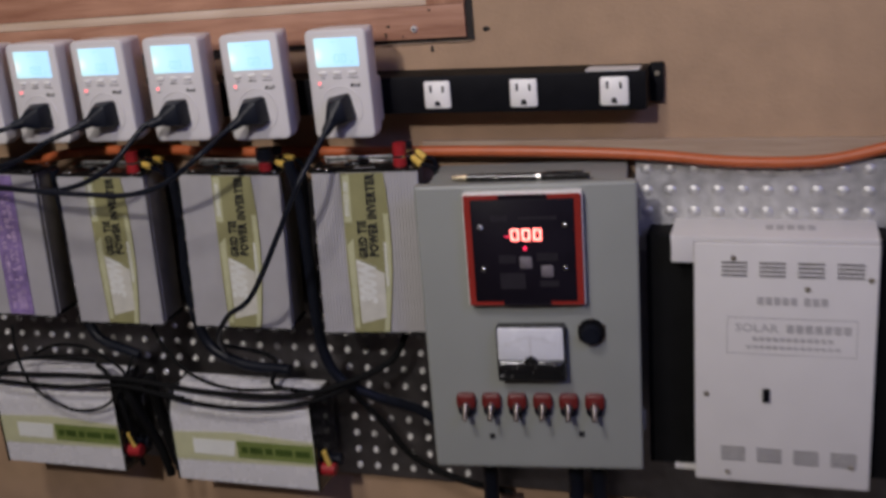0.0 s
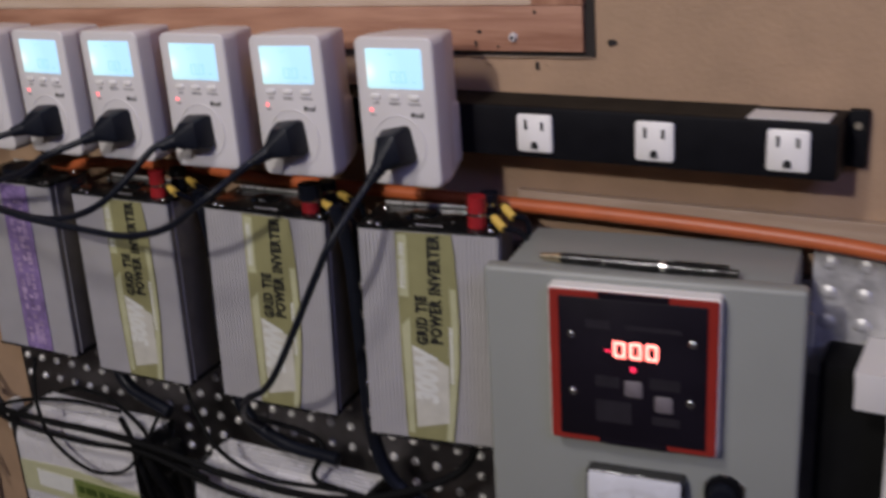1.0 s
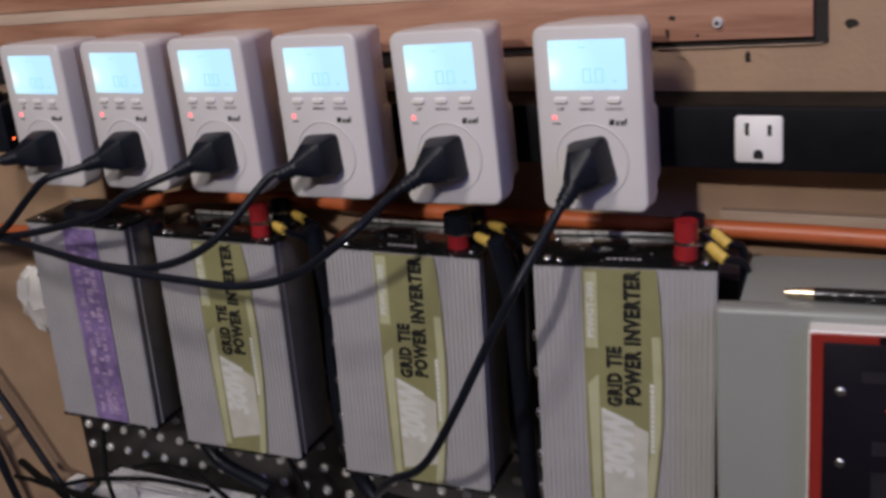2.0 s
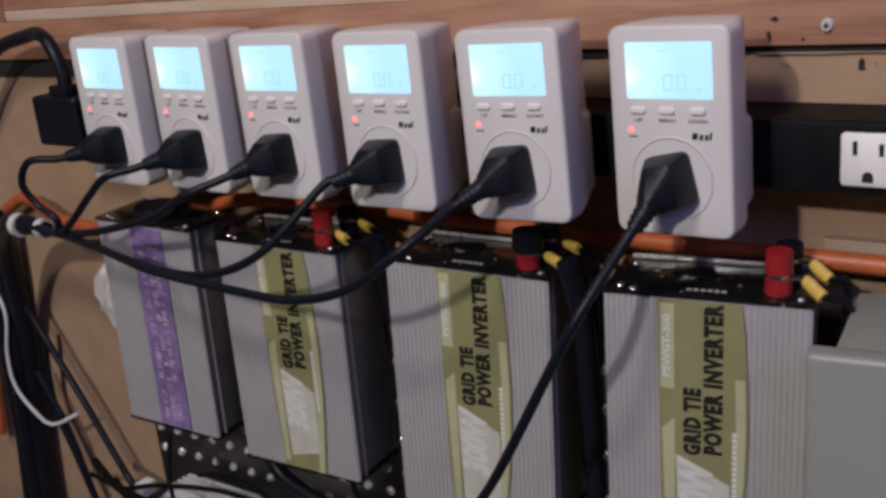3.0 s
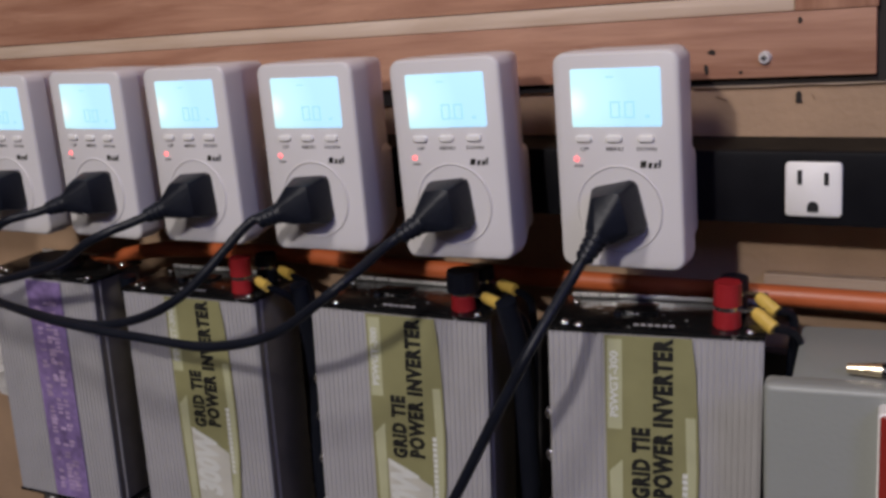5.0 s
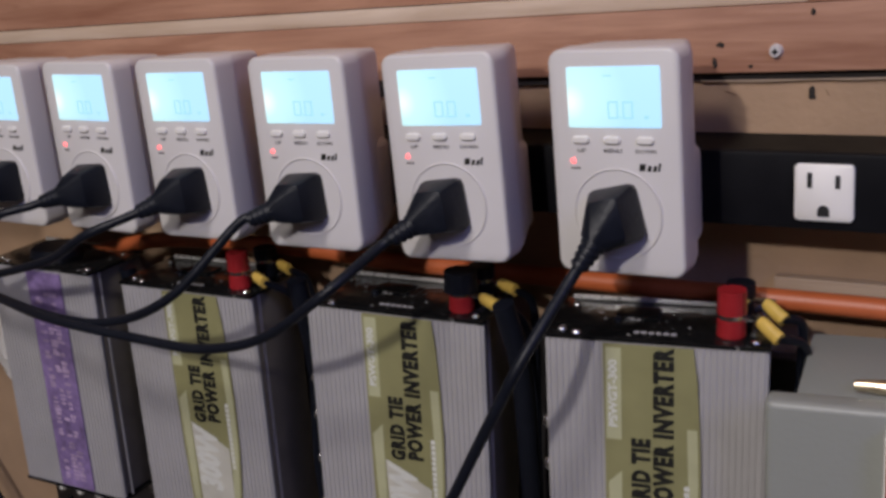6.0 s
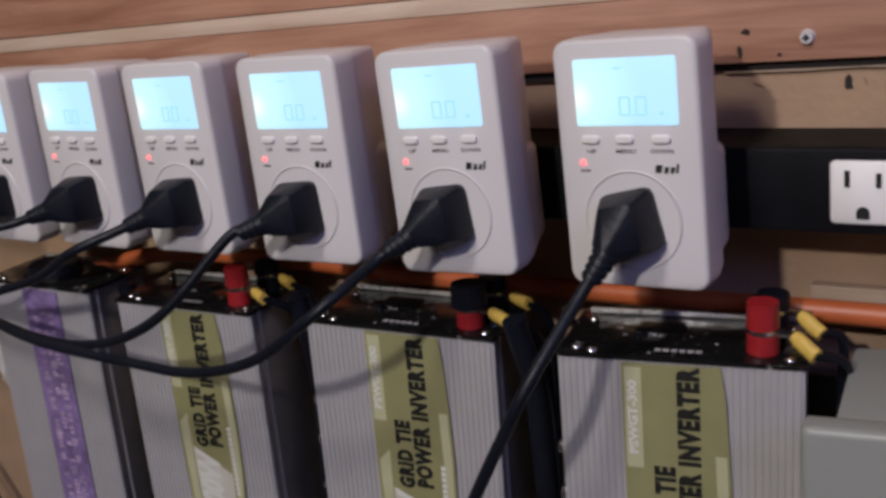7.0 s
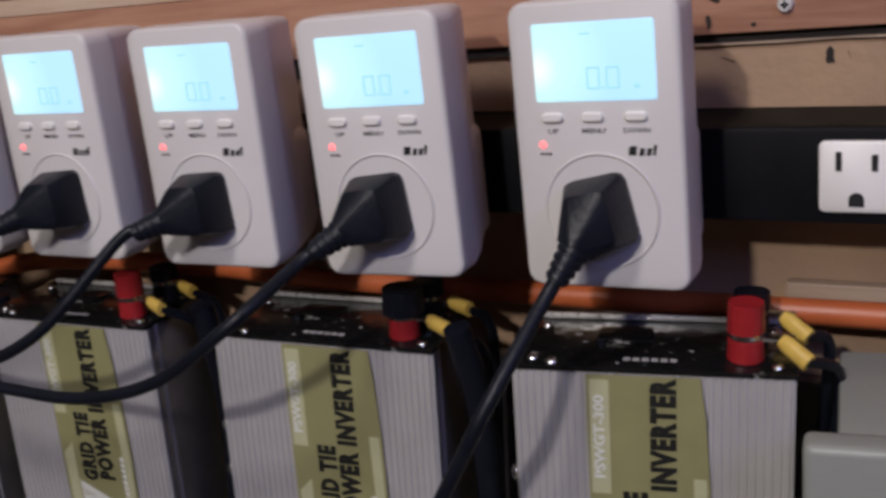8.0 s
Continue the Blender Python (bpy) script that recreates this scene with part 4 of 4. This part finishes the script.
for x, z in ((0.0015, -0.0115), (0.0215, -0.0205)):
    part("key", shell(DX + x, DZ + z, 0.0118, 0.0115, 0.0015, ((-0.0078 - P, 0.0006), (-0.0074 - P, 0.0), (-0.0064 - P, 0.0))), M_DIM, disp)
for x0, x1, z0, z1 in ((-0.030, -0.014, 0.030, 0.036), (-0.004, 0.032, 0.031, 0.034), (-0.024, -0.008, -0.012, -0.004), (0.012, 0.032, -0.010, -0.002), (-0.024, 0.000, -0.038, -0.022), (0.014, 0.032, -0.036, -0.030)):
    part("panel_print", box(DX + x0, DX + x1, -0.0069 - P, -0.0064 - P, DZ + z0, DZ + z1), M_SMOKE, disp, "", None)
# the moving-needle meter
AX, AZ = 0.1065, 0.105
dial = part("dial_meter", shell(AX, AZ + 0.028, 0.068, 0.056, 0.003, ((-0.012, 0.002), (-0.010, 0.0), (0.001, 0.0))), M_GLOSSBLACK, mb, "black and white analogue dial meter")
part("dial_face", shell(AX, AZ + 0.0385, 0.064, 0.034, 0.002, ((-0.0148, 0.002), (-0.0138, 0.0), (-0.011, 0.0))), M_DIALFACE, dial, "white dial card behind a clear cover")
bm = bmesh.new()
for k in range(21):
    a = radians(50 + 4 * k)
    c, s_ = math.cos(a), math.sin(a)
    r0, r1 = 0.034, 0.0375 if k % 5 else 0.0395
    q = [(AX + r * c + o * s_, AZ + 0.0105 + r * s_ - o * c) for r, o in ((r0, -0.0002), (r1, -0.0002), (r1, 0.0002), (r0, 0.0002))]
    prism(q, -0.0152, -0.0146, into=bm)
prism([(AX - 0.0003, AZ + 0.024), (AX + 0.0003, AZ + 0.024), (AX + 0.0003, AZ + 0.046), (AX - 0.0003, AZ + 0.046)], -0.0153, -0.0146, into=bm)
part("scale", bm, M_TEAR, dial, "faint printed scale", None)
part("lower_cover", shell(AX, AZ + 0.0105, 0.067, 0.022, 0.003, ((-0.0165, 0.003), (-0.0145, 0.0005), (-0.011, 0.0))), M_GLOSSBLACK, dial)
part("pivot_boss", rod((AX, -0.012, AZ + 0.020), (AX, -0.0162, AZ + 0.020), 0.0075, 0.0068, 18), M_GLOSSBLACK, dial)
for x in (-0.028, 0.028):
    part("cover_screw", ball((AX + x, -0.0150, AZ + 0.0185), 0.0014, seg=8), M_STEEL, dial)
part("fuse_nut", rod((0.1655, 0.001, 0.1508), (0.1655, -0.0018, 0.1508), 0.0152, None, 6), M_LEVER, mb, "worn metal nut")
knob = part("fuse_holder", rod((0.1650, 0.002, 0.1520), (0.1650, -0.0050, 0.1520), 0.0135, 0.0128, 24, bevel=0.001), M_BLACK, mb, "round black fuse holder")
part("fuse_cap", rod((0.1650, -0.004, 0.1520), (0.1650, -0.0135, 0.1520), 0.0095, 0.0088, 20, bevel=0.001), M_RUBBER, knob)


def toggle(x, z):
    g = part("toggle", rod((x, 0.001, z), (x, -0.0022, z), 0.0072, 0.0070, 6), M_STEEL, mb, "bright toggle under a dark red cap")
    part("cap", shell(x, z + 0.0050, 0.0190, 0.0150, 0.004, ((-0.0070, 0.002), (-0.0058, 0.0), (0.0004, 0.0))), M_DARKRED, g)
    part("boot", shell(x, z - 0.0040, 0.0172, 0.0150, 0.006, ((-0.0058, 0.002), (-0.0046, 0.0), (0.0004, 0.0))), M_RUBBER, g, "black rubber boot")
    part("bushing", rod((x, -0.004, z), (x, -0.0105, z), 0.0050, 0.0046, 16), M_STEEL, g)
    part("lever", sweep(((x, -0.0095, z + 0.003), (x, -0.0145, z - 0.003), (x, -0.0205, z - 0.0085)), (0.0024, 0.0027, 0.0031), 10, 4), M_LEVER, g)


for k in range(6):
    toggle(0.0370 + 0.0258 * k, 0.0728)
for x, z in ((0.061, 0.036), (0.152, 0.040)):
    part("small_hole", rod((x, 0.001, z), (x, -0.0004, z), 0.0034, None, 12), M_SLOT, mb, smooth=None)

for x in (0.03, 0.125, 0.150):
    c = thing("conduit_cable", (x, -0.055, 0.999), "black cable leaving the bottom of the grey box", "cable", "cables below the box")
    part("gland", rod((0, 0, 0), (0, 0, -0.012), 0.013, 0.012, 14, bevel=0.001), M_BLACK, c)
    part("sheath", sweep(((0, 0, -0.008), (0, 0.002, -0.07), (-0.01, 0.012, -0.18), (-0.012, 0.03, -0.40)), 0.0085, 10, 6), M_RUBBER, c)

pen = thing("pen", (0.0235, -0.0945, 1.3030), "black ballpoint pen with a brass tip lying on the grey box", "pen", rz=4.8)
part("barrel", rod((0.016, 0, 0), (0.084, 0, 0), 0.0036, 0.0042, 14), M_GLOSSBLACK, pen)
part("tip", rod((0.001, 0, 0), (0.016, 0, 0), 0.0021, 0.0036, 14), M_GOLD, pen, "brass pen tip")
part("band", rod((0.084, 0, 0), (0.0875, 0, 0), 0.0044, None, 14), M_STEEL, pen)
part("cap", rod((0.0875, 0, 0), (0.134, 0, 0), 0.0042, 0.0026, 14), M_GLOSSBLACK, pen)
part("clip", box(0.092, 0.128, -0.0012, 0.0012, 0.0036, 0.0050, 0.0004), M_GLOSSBLACK, pen)

# ---- white charge controller ----
cc = thing("charge_controller", (0.250, -0.012, 0.983), "white steel charge controller on a black heat sink, with vent slots", "controller")
part("heat_sink", box(-0.046, 0.20, -0.038, 0.0, 0.002, 0.251, 0.002), M_MATTBLACK, cc, "matt black heat sink base")
cover = part("cover", box(0.0015, 0.1665, -0.0605, -0.0375, 0, 0.2515, 0.0018), M_WHITEPAINT, cc, "white enamelled cover")
part("top_cover", box(-0.021, 0.1660, -0.0585, 0.0, 0.2516, 0.2575, 0.0015), M_WHITEPAINT, cc)
part("tab", box(-0.020, 0.0012, -0.0590, -0.0560, 0.231, 0.2575, 0.0008), M_WHITEPAINT, cc)
part("bottom_flange", box(-0.020, 0.0012, -0.044, -0.0385, 0.0, 0.004), M_WHITEPAINT, cc)
# Thin grey bars for the slots; the shade inside them is in their colour.
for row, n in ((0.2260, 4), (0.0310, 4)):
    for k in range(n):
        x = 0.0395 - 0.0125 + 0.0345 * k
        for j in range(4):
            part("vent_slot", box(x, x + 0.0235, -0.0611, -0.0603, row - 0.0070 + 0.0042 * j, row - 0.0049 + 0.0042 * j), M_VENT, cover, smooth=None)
for x, z in ((0.038, 0.2370), (0.160, 0.218), (0.013, 0.095), (0.150, 0.024), (0.034, 0.0100), (0.105, 0.2075)):
    part("screw", ball((x, -0.0605, z), 0.0030, squash=(1, 0.5, 1), seg=8), M_DARKSIDE, cover)
fx0, fx1, fz0, fz1 = 0.032, 0.150, 0.140, 0.178
bm = bmesh.new()
for a in ((fx0, fx1, fz0, fz0 + 0.0007), (fx0, fx1, fz1 - 0.0007, fz1), (fx0, fx0 + 0.0007, fz0, fz1), (fx1 - 0.0007, fx1, fz0, fz1)):
    box(a[0], a[1], -0.0609, -0.0604, a[2], a[3], into=bm)
part("printed_frame", bm, M_TEAR, cover, "", None)
lettering("printed_word", "SOLAR", M_TEAR, cover, (0.040, -0.0606, 0.163), 0.040, 0.0085)
for bars in ([(0.087 + 0.0085 * k, 0.0065, 0.163, 0.1715) for k in range(7)], [(0.056 + 0.0062 * k, 0.0046, 0.154, 0.158) for k in range(12)], [(0.050 + 0.0062 * k, 0.0046, 0.146, 0.149) for k in range(14)],
             [(0.060 + 0.0075 * k, 0.0058, 0.191, 0.199) for k in range(5)], [(0.102 + 0.0075 * k, 0.0058, 0.191, 0.199) for k in range(3)]):
    for x, w_, z0, z1 in bars:
        part("printed_bar", box(x, x + w_, -0.0609, -0.0604, z0, z1), M_TEAR, cover, "", None)
part("slide_switch", box(0.066, 0.073, -0.0630, -0.0603, 0.090, 0.104, 0.0006), M_BLACK, cover)
bm = bmesh.new()
for k in range(5):
    box(0.066 + 0.0095 * k, 0.073 + 0.0095 * k, -0.035, -0.020, 0.2574, 0.2578, into=bm)
part("top_print", bm, M_TEAR, cc, "", None)

tagged(link("trim_batten", box(-0.032, 0.62, -0.0080, -0.0004, 1.3003, 1.3195, 0.0008), M_BATTEN), "pale wooden batten above the perforated plate", "batten", kind="structure")
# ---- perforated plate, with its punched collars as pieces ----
plate = tagged(link("perforated_plate", box(-0.641, 0.62, -0.010, -0.0005, 0.915, 1.275, 0.001), M_GALV), "galvanised steel plate in a shaded tone, with rows of punched collars behind the inverters", "plate", kind="structure")
# The same sheet again, in a brighter tone where it catches the light.
bright = tagged(link("perforated_plate", box(0.19, 0.62, -0.012, -0.0092, 1.205, 1.300, 0.001), M_GALVLIGHT), "galvanised steel plate in a lit tone, with raised dimples behind the charge controller", "plate", kind="structure")
bm = bmesh.new()
n = 12
prof = ((0.0042, 0.0), (0.0034, -0.0022), (0.0024, -0.0027), (0.0015, -0.0008))
rings = [[bm.verts.new((r * math.cos(2 * math.pi * k / n), y, r * math.sin(2 * math.pi * k / n))) for k in range(n)] for r, y in prof]
for a, b in zip(rings, rings[1:]):
    for k in range(n):
        f = bm.faces.new((a[k], a[(k + 1) % n], b[(k + 1) % n], b[k]))
        f.smooth = True
bm.faces.new(rings[-1])
bmesh.ops.recalc_face_normals(bm, faces=bm.faces)
collar = bpy.data.meshes.new("collar")
bm.to_mesh(collar)
bm.free()
collar.materials.append(M_COLLAR)
bm = bmesh.new()
rings = [[bm.verts.new((r * 1.25 * math.cos(2 * math.pi * k / n), y, r * math.sin(2 * math.pi * k / n))) for k in range(n)] for r, y in ((0.0056, 0.0), (0.0044, -0.0008), (0.0028, -0.0018), (0.0012, -0.0020))]
for a, b in zip(rings, rings[1:]):
    for k in range(n):
        f = bm.faces.new((a[k], a[(k + 1) % n], b[(k + 1) % n], b[k]))
        f.smooth = True
bm.faces.new(rings[-1])
bmesh.ops.recalc_face_normals(bm, faces=bm.faces)
dimple = bpy.data.meshes.new("dimple")
bm.to_mesh(dimple)
bm.free()
dimple.materials.append(M_GALVLIGHT)
PX, PZ = 0.0222, 0.0212
for i in range(34):
    for j in range(11):
        x, z = -0.631 + i * PX, 0.928 + j * PZ
        low = x < -0.005 and 1.035 < z < 1.130
        side = -0.160 < x < -0.005 and z < 1.04 or -0.412 < x < -0.345 and z < 1.04
        if low or side:
            o = new("collar", collar)
            o.parent = plate
            o.location = (x, -0.0099, z)
for i in range(18):
    for j in range(4):
        o = new("dimple", dimple)
        o.parent = bright
        o.location = (0.201 + 0.0230 * i, -0.0119, 1.2255 + 0.0215 * j)
